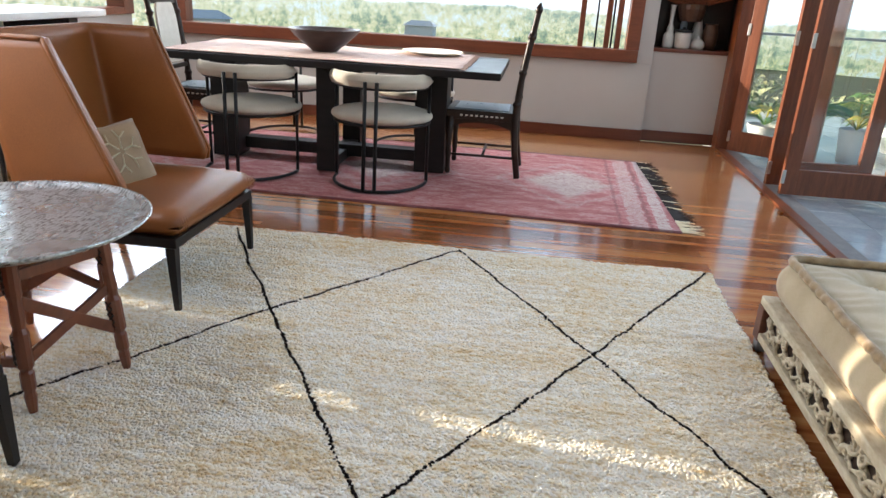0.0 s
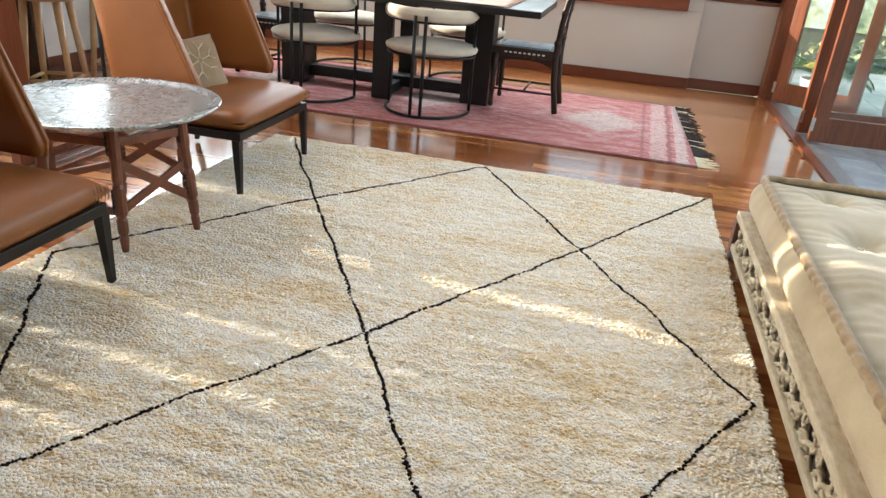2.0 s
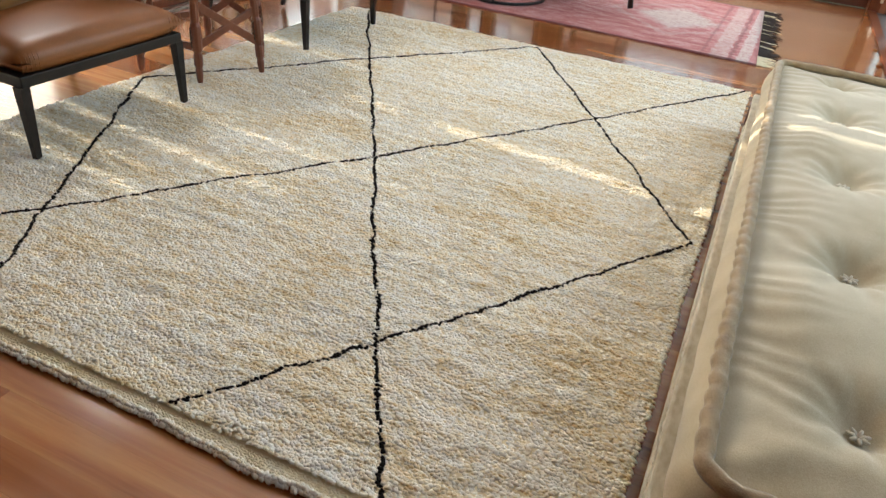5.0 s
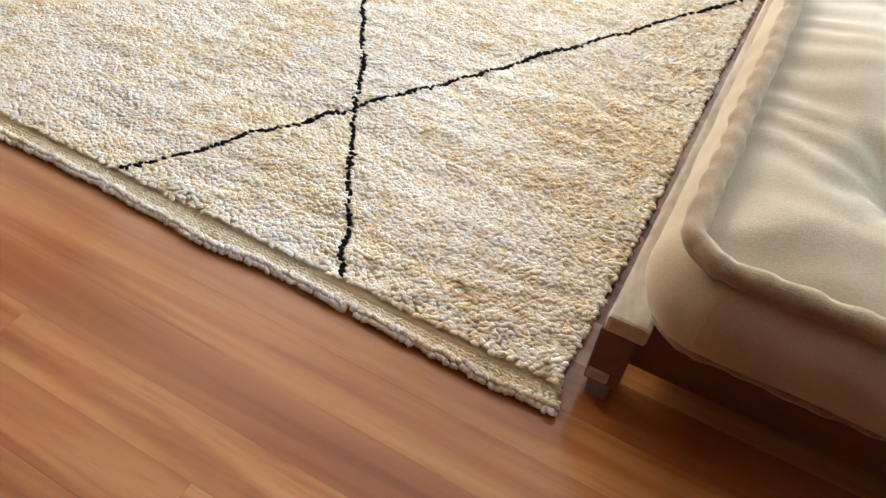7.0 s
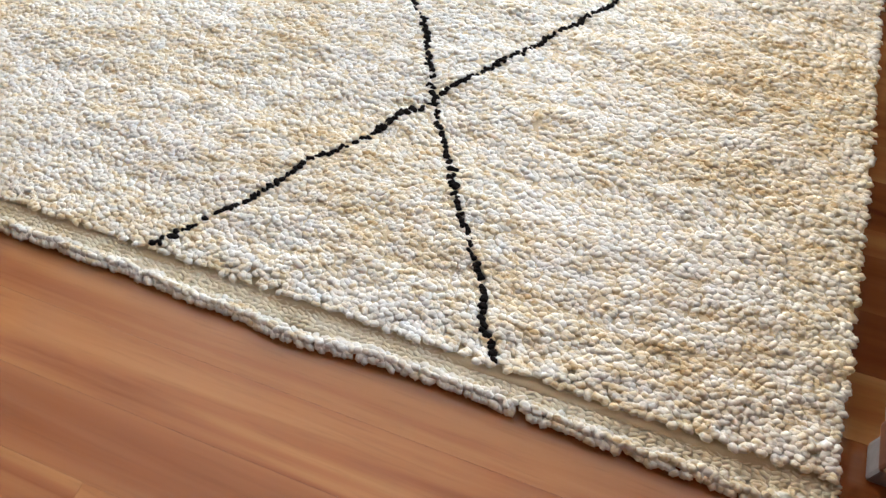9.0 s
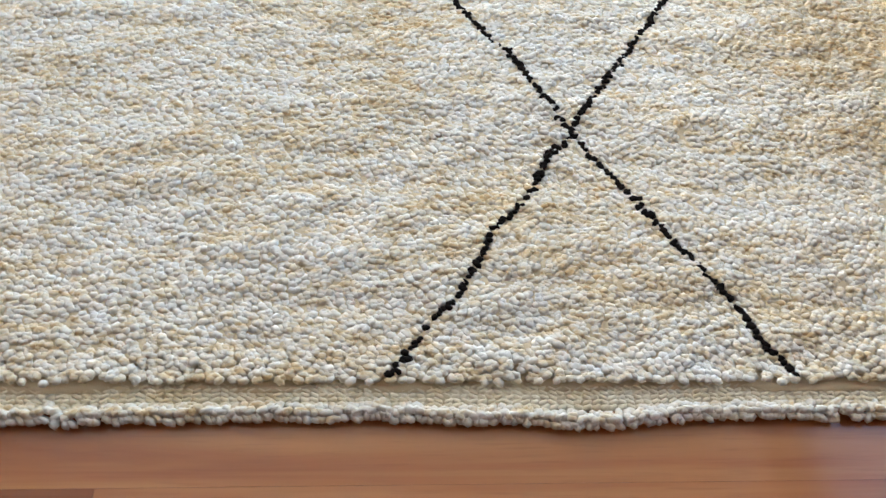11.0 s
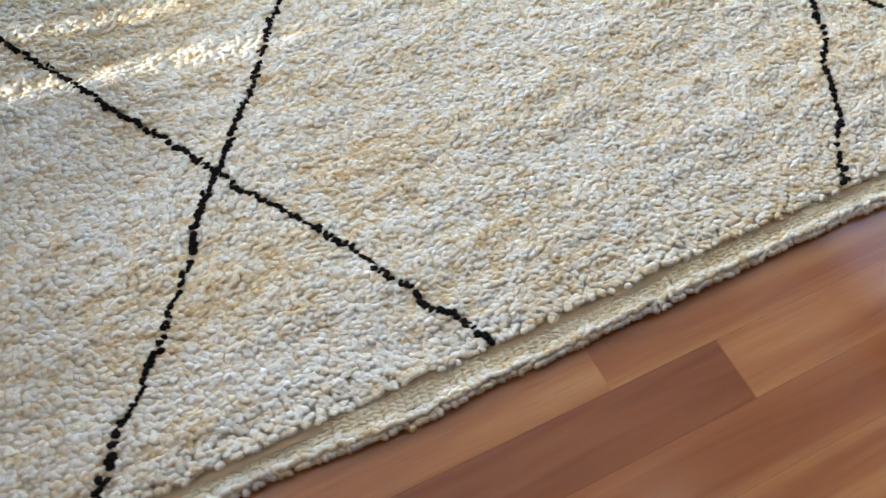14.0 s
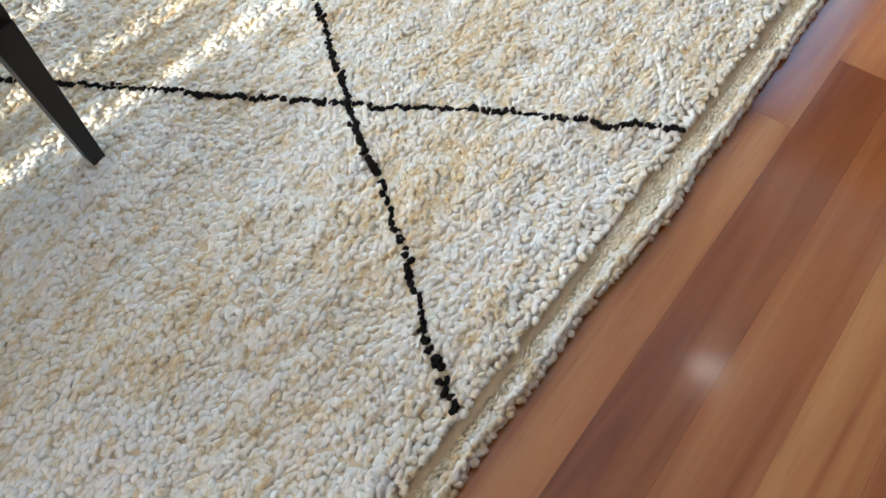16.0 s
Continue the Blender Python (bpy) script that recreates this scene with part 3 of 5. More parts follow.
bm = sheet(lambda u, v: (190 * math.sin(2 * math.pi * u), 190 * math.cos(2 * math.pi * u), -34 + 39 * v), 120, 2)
structure("backdrop", bm, haze, "glowing backdrop of far wooded hills under painted pale haze", "backdrop")
structure("ground", ([(-900, 8, -7), (900, 8, -7), (900, 1800, -70), (-900, 1800, -70), (-900, -900, -7), (900, -900, -7)], [], [(0, 1, 2, 3), (4, 5, 1, 0)]), soil, "hillside land falling away below the house", "ground")


# ---- the large cream rug ----
RX0, RX1, RY0, RY1 = -1.085, 1.305, 0.03, 3.165
rug = thing("shag_rug", pose(0, 0, 0), "cream shaggy wool rug with black diamond lines", "rug")
rng = np.random.default_rng(7)


def edge_x(y, right):
    s = noise.noise((y * 1.3, 5.0 if right else 9.0, 0)) * 0.012
    return (RX1 + 0.008 * (y - 1.6) if right else RX0 + 0.015 * (y - 1.6)) + s


def backing_point(u, v):
    y = RY0 - 0.01 + (RY1 - RY0 + 0.008) * v
    a, b = edge_x(y, False), edge_x(y, True)
    x = a + 0.003 + (b - a - 0.006) * u
    z = 0.0210 + 0.006 * noise.noise((x * 3.0, y * 7.0, 1.0)) + 0.0052 * noise.noise((x * 11.0, y * 26.0, 4.0))
    return (x, y, max(0.006, z - 0.010 * max(0, 1 - v * 60)))


bm = sheet(backing_point, 180, 320, 0.0)
rim = bmesh.ops.extrude_edge_only(bm, edges=[e for e in bm.edges if e.is_boundary])
for v in rim["geom"]:
    if isinstance(v, bmesh.types.BMVert):
        v.co.z = 0.001
part("backing", bm, wool_base, rug, smooth=True)

# knots where the black lines cross or end
K = {"A": (-0.458, 2.319), "B": (0.161, 3.133), "C": (0.729, 2.232), "D": (1.297, 3.150), "E": (0.142, 1.329), "F": (1.275, 1.357), "H": (0.664, 0.426),
     "J": (0.397, 0.033), "L": (0.899, 0.033), "K": (-0.456, 0.440), "M": (-0.205, 0.033), "N": (-0.723, 0.036), "G": (-1.055, 1.427), "T": (-0.93, 3.13)}
LINES = ["DCEKN", "BCF", "FHJ", "TAEHL", "BAG", "GKM"]


def line_points(names):
    out = []
    for a, b in zip(names, names[1:]):
        p, q = np.array(K[a]), np.array(K[b])
        n = max(3, int(np.linalg.norm(q - p) / 0.0052))
        side = np.array((-(q - p)[1], (q - p)[0])) / np.linalg.norm(q - p)
        for i in range(n):
            s = i / n
            w = 0.011 * noise.noise((s * 9 + p[0] * 7, p[1] * 5, q[0])) * min(1, 6 * s, 6 * (1 - s)) + 0.012 * noise.noise((s * 2.2, p[0] * 3, q[1])) * math.sin(math.pi * s)
            out.append(p + (q - p) * s + side * w)
    return out


knots = np.array([p for names in LINES for p in line_points(names)])


def tufts(xy, length, width, high, turn, lean, base_z):
    """Soft strands: one long rounded grain of wool for each place."""
    n = len(xy)
    rings = np.array([(-0.30, 0.95), (0.30, 0.90)])
    sides = 4
    ang = np.arange(sides) * 2 * np.pi / sides
    local = [(-0.55, 0, 0)]
    for s, r in rings:
        local += [(s, r * np.cos(a) * 0.5, r * np.sin(a) * 0.5) for a in ang]
    local += [(0.58, 0, 0)]
    local = np.array(local)
    m = len(local)
    size = np.stack([length, width, high], 1)[:, None, :]
    v = local[None] * size
    v[:, :, 2] += v[:, :, 0] * np.tan(lean)[:, None] - 0.9 * (v[:, :, 0] ** 2) / length[:, None] * 0.6
    c, s = np.cos(turn)[:, None], np.sin(turn)[:, None]
    x, y = v[:, :, 0] * c - v[:, :, 1] * s, v[:, :, 0] * s + v[:, :, 1] * c
    v = np.stack([x + xy[:, :1], y + xy[:, 1:], v[:, :, 2] + base_z[:, None]], 2)
    f = []
    for i in range(sides):
        f.append((0, 1 + (i + 1) % sides, 1 + i))
        f.append((m - 1, m - 1 - sides + i, m - 1 - sides + (i + 1) % sides))
        for k in range(len(rings) - 1):
            a, b = 1 + k * sides + i, 1 + k * sides + (i + 1) % sides
            f += [(a, b, b + sides), (a, b + sides, a + sides)]
    f = np.array(f)
    faces = (f[None] + (np.arange(n) * m)[:, None, None]).reshape(-1, 3)
    return v.reshape(-1, 3), faces


def pile(name, verts, faces, material, label):
    me = bpy.data.meshes.new(name)
    me.vertices.add(len(verts))
    me.vertices.foreach_set("co", verts.astype(np.float32).ravel())
    me.loops.add(len(faces) * 3)
    me.loops.foreach_set("vertex_index", faces.astype(np.int32).ravel())
    me.polygons.add(len(faces))
    me.polygons.foreach_set("loop_start", np.arange(len(faces), dtype=np.int32) * 3)
    me.polygons.foreach_set("use_smooth", np.ones(len(faces), bool))
    me.update(calc_edges=True)
    me.materials.append(material)
    ob = new(name, me)
    ob.parent = rug
    return tagged(ob, label, kind="stuff")


# rows of tufts, closer together along the near end of the rug
rows, y = [], RY0 + 0.005
while y < RY1 + 0.002:
    far = (y - RY0) / (RY1 - RY0)
    step = 0.0080 + 0.0030 * far
    xs = np.arange(RX0 - 0.02 + step / 2 * (len(rows) % 2), RX1 + 0.03, step)
    rows.append(np.stack([xs, np.full(len(xs), y)], 1))
    y += 0.0056 + 0.0024 * far
xy = np.concatenate(rows)
xy += rng.normal(0, 1, xy.shape) * (0.0036, 0.0026)
lim = np.array([(edge_x(y, False), edge_x(y, True)) for y in np.linspace(RY0 - 0.1, RY1 + 0.1, 200)])
ys = np.linspace(RY0 - 0.1, RY1 + 0.1, 200)
xy = xy[(xy[:, 0] > np.interp(xy[:, 1], ys, lim[:, 0])) & (xy[:, 0] < np.interp(xy[:, 1], ys, lim[:, 1]))]
n = len(xy)
near = np.full(n, 9.0)
for s in range(0, n, 4000):
    near[s:s + 4000] = np.sqrt(((xy[s:s + 4000, None] - knots[None]) ** 2).sum(2)).min(1)
xy = xy[near > 0.0034]
knots = knots + rng.normal(0, 0.0022, knots.shape)
n = len(xy)


def lay(p):
    """Height of the pile, which lies in soft ridges."""
    w = np.array([noise.noise((x * 3.0, y * 7.0, 1.0)) for x, y in p])
    s = np.array([noise.noise((x * 11.0, y * 26.0, 4.0)) for x, y in p])
    return w, s, 0.0215 + 0.006 * w + 0.0052 * s


wave, small, z0 = lay(xy)
clot = np.array([noise.noise((x * 34.0, y * 52.0, 8.0)) for x, y in xy]) * 1.6
turn = wave * 0.9 + small * 0.9 + rng.normal(0, 0.5, n)
big = 1.0 + 0.30 * (xy[:, 1] - RY0) / (RY1 - RY0)
pile("wool", *tufts(xy, (0.0108 + 0.0046 * rng.random(n)) * big, (0.0096 + 0.0036 * rng.random(n)) * big, 0.0050 + 0.0014 * rng.random(n), turn, rng.normal(0.05, 0.15, n), z0 + 0.0015 * np.clip(clot, -1, 1) + rng.normal(0, 0.0005, n)), wool, "shaggy cream wool")
# the lines are knotted unevenly: thick in places, nearly lost under the white wool in others
k = len(knots)
_, _, zk = lay(knots)
fat = np.array([noise.noise((x * 17.0, y * 17.0, 12.0)) for x, y in knots]) + 0.5 * np.array([noise.noise((x * 60.0, y * 60.0, 15.0)) for x, y in knots])
kept = (fat > -0.62) & (rng.random(k) > 0.04)
knots, zk, fat = knots[kept], zk[kept], np.clip(fat[kept], -0.6, 0.6)
k = len(knots)
pile("line", *tufts(knots, 0.0085 + 0.004 * rng.random(k) + 0.003 * fat, 0.0072 + 0.0034 * rng.random(k) + 0.003 * fat, 0.0090 + 0.002 * fat, rng.normal(0, 0.7, k), np.zeros(k), zk + 0.0014 + 0.0016 * fat), black_wool, "black wool diamond line")

# flat woven border and the plaited cord along the near end
part("border_cloth", sheet(lambda u, v: (RX0 + 0.02 + (RX1 - RX0 - 0.025) * u, 0.002 + 0.012 * noise.noise(((RX0 + 2.39 * u) * 2.4, 3.0, 0)) * (1 - v) + 0.045 * v, 0.0085 + 0.004 * v), 120, 3, 0.006), selvedge_wool, rug, "flat woven cream border", True)
cells = []
for row in range(5):
    xs = np.arange(RX0 + 0.02, RX1 - 0.005, 0.0105)
    cells.append(np.stack([xs + rng.normal(0, 0.001, len(xs)), np.full(len(xs), RY0 - 0.002 - row * 0.0058)], 1))
sx = np.concatenate(cells)
sx[:, 1] += np.array([0.010 * noise.noise((x * 2.4, 3.0, 0)) for x in sx[:, 0]])
k = len(sx)
pile("selvedge", *tufts(sx, np.full(k, 0.013), np.full(k, 0.007), np.full(k, 0.006), rng.choice((-0.45, 0.45), k), np.zeros(k), np.full(k, 0.0105)), selvedge_wool, "flat woven cream border")
xs = np.repeat(np.arange(RX0 + 0.03, RX1 + 0.002, 0.0058), 3)
k = len(xs)
lane = np.arange(k) % 3 - 1.0
lump = np.array([noise.noise((x * 48.0, 1.0, 0)) + 0.6 * noise.noise((x * 17.0, 2.0, 0)) for x in xs])
sway = np.array([0.015 * noise.noise((x * 2.4, 3.0, 0)) + 0.006 * noise.noise((x * 7.0, 6.0, 0)) for x in xs])
cord = np.stack([xs + rng.normal(0, 0.0020, k), -0.006 + 0.004 * lump + sway + lane * 0.0062 + rng.normal(0, 0.0014, k)], 1)
pile("plaited_cord", *tufts(cord, 0.0100 + rng.random(k) * 0.005, 0.0088 + 0.004 * rng.random(k), np.full(k, 0.0125), lane * 0.7 + rng.normal(0, 0.5, k), np.zeros(k), 0.0165 + 0.004 * lump - 0.005 * np.abs(lane) + 0.002 * rng.random(k)), wool, "plaited cream wool cord")


# ---- lounge chairs ----
def lounge_chair(m, label):
    c = thing("lounge_chair", m, label, "chair", "leather lounge chairs")
    bm = sheet(lambda u, v: seat_point(u, v, 1), 16, 16)
    under = sheet(lambda u, v: seat_point(u, v, -1), 16, 16)
    tmp = bpy.data.meshes.new("tmp")
    under.to_mesh(tmp)
    bm.from_mesh(tmp)
    bmesh.ops.remove_doubles(bm, verts=bm.verts, dist=0.0005)
    part("seat", bm, leather, c, "tan leather seat cushion", True)
    frame_part = part("seat_frame", box((-0.62, -0.343, 0.262), (0.010, 0.343, 0.298), 0.004), black_wood, c, "black seat frame")
    for y in (-0.333, 0.333):
        for x, dx in ((-0.010, 0.006), (-0.585, -0.05)):
            leg = bmesh.new()
            s = 1 if y > 0 else -1
            rows = []
            for z, h, ox in ((0.264, 0.0175, 0.0), (0.014, 0.0100, dx)):
                rows.append([leg.verts.new((x + ox + a * h, y + b * h - (0.0 if z > 0.1 else -0.004 * s), z)) for a, b in ((-1, -1), (1, -1), (1, 1), (-1, 1))])
            for i in range(4):
                leg.faces.new((rows[0][i], rows[0][(i + 1) % 4], rows[1][(i + 1) % 4], rows[1][i]))
            leg.faces.new(rows[0]), leg.faces.new(rows[1][::-1])
            part("leg", leg, black_wood, c)
    # shell: two wings and the back, wrapped in one bent sheet
    def shell(u, v):
        # u along the wrap, v from the seat to the top
        z = 0.425 + 0.53 * v
        front = -0.155 - 0.235 * v - 0.03 * max(0.0, (0.10 - v) / 0.10) ** 2
        back = -0.615 - 0.075 * v
        wide = 0.338 + 0.012 * v
        turn_r = 0.055
        arm, rear = front - back, 2 * wide
        total = 2 * arm + rear
        d = u * total
        if d < arm:
            x, y = front - d, -wide
        elif d < arm + rear:
            x, y = back, -wide + (d - arm)
        else:
            x, y = back + (d - arm - rear), wide
        # soften the two bends
        for s in (-1, 1):
            cx, cy = back + turn_r, s * (wide - turn_r)
            if x < cx and s * y > s * cy:
                w = Vector((x - cx, y - cy))
                w = w.normalized() * turn_r if w.length > 1e-6 else w
                x, y = cx + w.x, cy + w.y
        return (x, y, z)
    wrap = sheet(shell, 60, 14, 0.034)
    bmesh.ops.recalc_face_normals(wrap, faces=wrap.faces)
    back = part("backrest", wrap, leather, c, "winged tan leather back", True)
    rim = [shell(0, 1 - k / 12) for k in range(13)]
    part("piping", tube(rim, 0.0085, 6), leather, back, smooth=True)
    part("piping", tube([shell(1, 1 - k / 12) for k in range(13)], 0.0085, 6), leather, back, smooth=True)
    part("piping", tube([shell(k / 60, 1) for k in range(61)], 0.0085, 6), leather, back, smooth=True)
    # gathered pleats at the front corners of the seat
    for y in (-1, 1):
        for i in range(5):
            part("pleat", tube([(x, y * (0.338 - 0.015 * i), z) for x, z in ((0.0215, 0.312), (0.0250, 0.330), (0.0255, 0.350), (0.018, 0.372))], 0.0016, 5, taper=(0.5, 1, 1, 0.3)), leather, frame_part, smooth=True)
    return c


def seat_point(u, v, s):
    a, b = 2 * u - 1, 2 * v - 1
    w = (1 - a**6) * (1 - b**6)
    x = -0.30 + a * 0.328 + 0.01 * (1 - b * b) * a
    y = b * 0.352
    z = 0.340 + s * 0.050 * w**0.19 + (s > 0) * 0.03 * (1 - a * a) * (1 - b * b)
    return (x, y, z)


def motif(arms, size, bm=None, dx=0.0, dy=0.0, z=0.0, r=0.0035):
    """A branching embroidered star."""
    bm = bm or bmesh.new()
    for k in range(arms):
        a = 2 * math.pi * k / arms + 0.3
        w = Vector((math.cos(a), math.sin(a), 0))
        o = Vector((dx, dy, z))
        tube([o + w * size * 0.12, o + w * size * 0.6], r, 4, bm)
        for t in (-0.7, 0.7):
            b = Vector((math.cos(a + t), math.sin(a + t), 0))
            tube([o + w * size * 0.6, o + w * size * 0.6 + b * size * 0.42], r, 4, bm)
    return bm


lounge_chair(pose(-0.765, 2.562, 0), "tan leather winged lounge chair on black legs at the rug edge")
lounge_chair(pose(-0.738, 0.996, 0), "tan leather wing-backed lounge chair with black legs beside the tray table")
for name, m, fabric, stitch, label, arms in (
        ("throw_pillow", Matrix.Translation((-1.13, 2.50, 0.485)) @ Vector((0.84, -0.30, 0.45)).to_track_quat("Z", "Y").to_matrix().to_4x4(), gold_fabric, thread, "beige gold cushion with pale branching embroidery on a leather chair", 6),
        ("throw_pillow", Matrix.Translation((-1.11, 0.95, 0.53)) @ Vector((0.88, 0.1, 0.45)).to_track_quat("Z", "Y").to_matrix().to_4x4(), bronze_fabric, gold_thread, "bronze gold cushion with stitched sprigs on a leather chair", 7)):
    pl = thing(name, m, label, "cushion", "cushions on the lounge chairs")
    part("cover", pillow(0.31, 0.12), fabric, pl, smooth=True)
    part("embroidery", motif(arms, 0.09, None, 0.0, 0.02, -0.06), stitch, pl, "stitched motif")
    part("embroidery", motif(arms, 0.09, None, 0.0, 0.02, 0.06), stitch, pl, "stitched motif")

# ---- tray table ----
TC = Vector((-1.02, 1.775))
stand = thing("tray_table", pose(TC.x, TC.y, 0), "engraved silver tray table on a carved folding wooden stand", "table")
part("tray", lathe([(0.0, 0.474), (0.345, 0.474), (0.368, 0.480), (0.385, 0.492), (0.389, 0.496), (0.386, 0.500), (0.378, 0.496), (0.360, 0.486), (0.335, 0.4815), (0.0, 0.4815)], 72), tray_metal, stand, "round engraved silver tray", True)
TURNED = [(0.011, 0.0), (0.013, 0.012), (0.017, 0.05), (0.014, 0.062), (0.019, 0.075), (0.019, 0.12), (0.015, 0.128), (0.022, 0.14), (0.022, 0.235), (0.016, 0.25), (0.019, 0.27), (0.017, 0.33), (0.021, 0.345), (0.021, 0.448)]
FEET = []
for i in range(6):
    a = radians(7 + 60 * i)
    foot, head = Vector((0.297 * math.cos(a), 0.295 * math.sin(a), 0.02)), Vector((0.262 * math.cos(a), 0.262 * math.sin(a), 0.472))
    FEET.append((foot, head))
    bm = lathe(TURNED, 10)
    way = (head - foot)
    turn_m = way.to_track_quat("Z", "Y").to_matrix().to_4x4()
    leg = part("leg", bm, stand_wood, stand)
    leg.matrix_local = Matrix.Translation(foot) @ turn_m
    for z in (0.15, 0.352):
        cut = bmesh.new()
        for k in range(4):
            zz = z + 0.021 * k
            for s in (-1, 1):
                tube([(0.0215, -0.010 * s, zz), (0.0235, 0.0, zz + 0.010), (0.0215, 0.010 * s, zz + 0.020)], 0.0028, 4, cut)
        carve = part("carving", cut, carved_wood, leg, "chip-carved lattice")
        carve.matrix_local = pose(0, 0, 0, 0, 0, (12 if i % 2 else -18))


def bar(a, b, w, h, material=stand_wood, name="stretcher"):
    d = b - a
    o = part(name, box((0, -w / 2, -h / 2), (d.length, w / 2, h / 2), 0.003), material, stand)
    o.matrix_local = Matrix.Translation(a) @ d.to_track_quat("X", "Z").to_matrix().to_4x4()


for i in range(6):
    (f0, h0), (f1, h1) = FEET[i], FEET[(i + 1) % 6]
    bar(f0.lerp(h0, 0.87), f1.lerp(h1, 0.87), 0.018, 0.03, name="rail")
    if i % 2 == 0:
        bar(f0.lerp(h0, 0.33), f1.lerp(h1, 0.33), 0.018, 0.028)
    else:
        bar(f0.lerp(h0, 0.33), f1.lerp(h1, 0.62), 0.014, 0.030)
        bar(f0.lerp(h0, 0.72), f1.lerp(h1, 0.30), 0.014, 0.034, pale_brace if i == 3 else stand_wood, "brace")

# ---- pink runner ----
runner = thing("flatweave_rug", pose(-0.02, 4.66, 0, 0, 0, -1.2), "faded pink flatweave rug with pale diamonds and dark fringe", "rug")


def pink_point(u, v):
    x, y = -2.65 + 3.95 * u, -0.85 + 1.70 * v
    x += 0.09 * (0.5 - v) * u * 1.0
    return (x, y + 0.012 * noise.noise((x * 1.5, v, 0)), 0.008 + 0.004 * noise.noise((x * 2.5, y * 2.5, 2)))


part("weave", sheet(pink_point, 80, 34, 0.008), pink_weave, runner, smooth=True)
for i in range(110):
    v = (i + 0.5) / 110
    p = Vector(pink_point(1, v))
    r = random.random
    q = p + Vector((0.04 + 0.04 * r(), 0.04 * (r() - 0.5), -0.003))
    e = q + Vector((0.02 + 0.05 * r(), 0.08 * (r() - 0.5), -0.002))
    pale = v < 0.12 or r() < 0.12
    part("tassel", tube([p, q, e], 0.0046, 4, taper=(1, 1, 0.5)), selvedge_wool if pale else carved_wood, runner, "pale knotted tassel" if pale else "dark brown knotted tassel")

# ---- dining table ----
dt = thing("dining_table", pose(-0.815, 4.68, 0), "long black-stained wooden trestle dining table", "table")
part("tabletop", box((-1.055, -0.495, 0.688), (1.055, 0.495, 0.732), 0.006), black_wood, dt)
part("panel_leg", box((0.50, -0.10, 0.014), (0.70, 0.10, 0.688), 0.005), black_wood, dt)
part("panel_leg", box((-0.90, -0.10, 0.014), (-0.72, 0.10, 0.688), 0.005), black_wood, dt)
for y in (-0.25, 0.38):
    part("post", box((-0.11, y - 0.04, 0.014), (0.02, y + 0.04, 0.688), 0.005), black_wood, dt)
part("foot_beam", box((-0.72, 0.02, 0.05), (0.50, 0.13, 0.13), 0.005), black_wood, dt)
part("cross_foot", box((-0.10, -0.21, 0.03), (0.01, 0.34, 0.10), 0.005), black_wood, dt)
tc = thing("table_runner", pose(-0.9, 4.68, 0.734), "faded pink and cream woven cloth over the dining table", "table runner")
part("cloth", sheet(lambda u, v: (-0.96 + 1.86 * u + 0.012 * noise.noise((v * 6, u, 0)), -0.47 + 0.95 * v, 0.004 + 0.003 * noise.noise((u * 9, v * 5, 1))), 50, 24, 0.003), cloth, tc, smooth=True)
bm = bmesh.new()
for i in range(60):
    v = i / 59
    tube([(0.895, -0.47 + 0.95 * v, 0.004), (0.92 + 0.02 * random.random(), -0.47 + 0.95 * v + 0.02 * (random.random() - 0.5), 0.003)], 0.003, 4, bm)
part("fringe", bm, cloth, tc)
bowl = part("bowl", lathe([(0.0, 0.0), (0.085, 0.0), (0.095, 0.012), (0.14, 0.05), (0.195, 0.095), (0.232, 0.135), (0.236, 0.142), (0.222, 0.142), (0.18, 0.1), (0.12, 0.055), (0.05, 0.03), (0.0, 0.028)], 40), bowl_wood, None, smooth=True)
bowl.location = (-0.965, 4.72, 0.742)
tagged(bowl, "wide dark turned wooden bowl on the dining table", "bowl")
plate = part("shallow_dish", lathe([(0.0, 0.0), (0.12, 0.0), (0.21, 0.018), (0.215, 0.024), (0.2, 0.022), (0.1, 0.008), (0.0, 0.006)], 36), boucle, None, smooth=True)
plate.location = (-0.28, 5.0, 0.742)
tagged(plate, "shallow pale woven dish on the dining table", "dish")


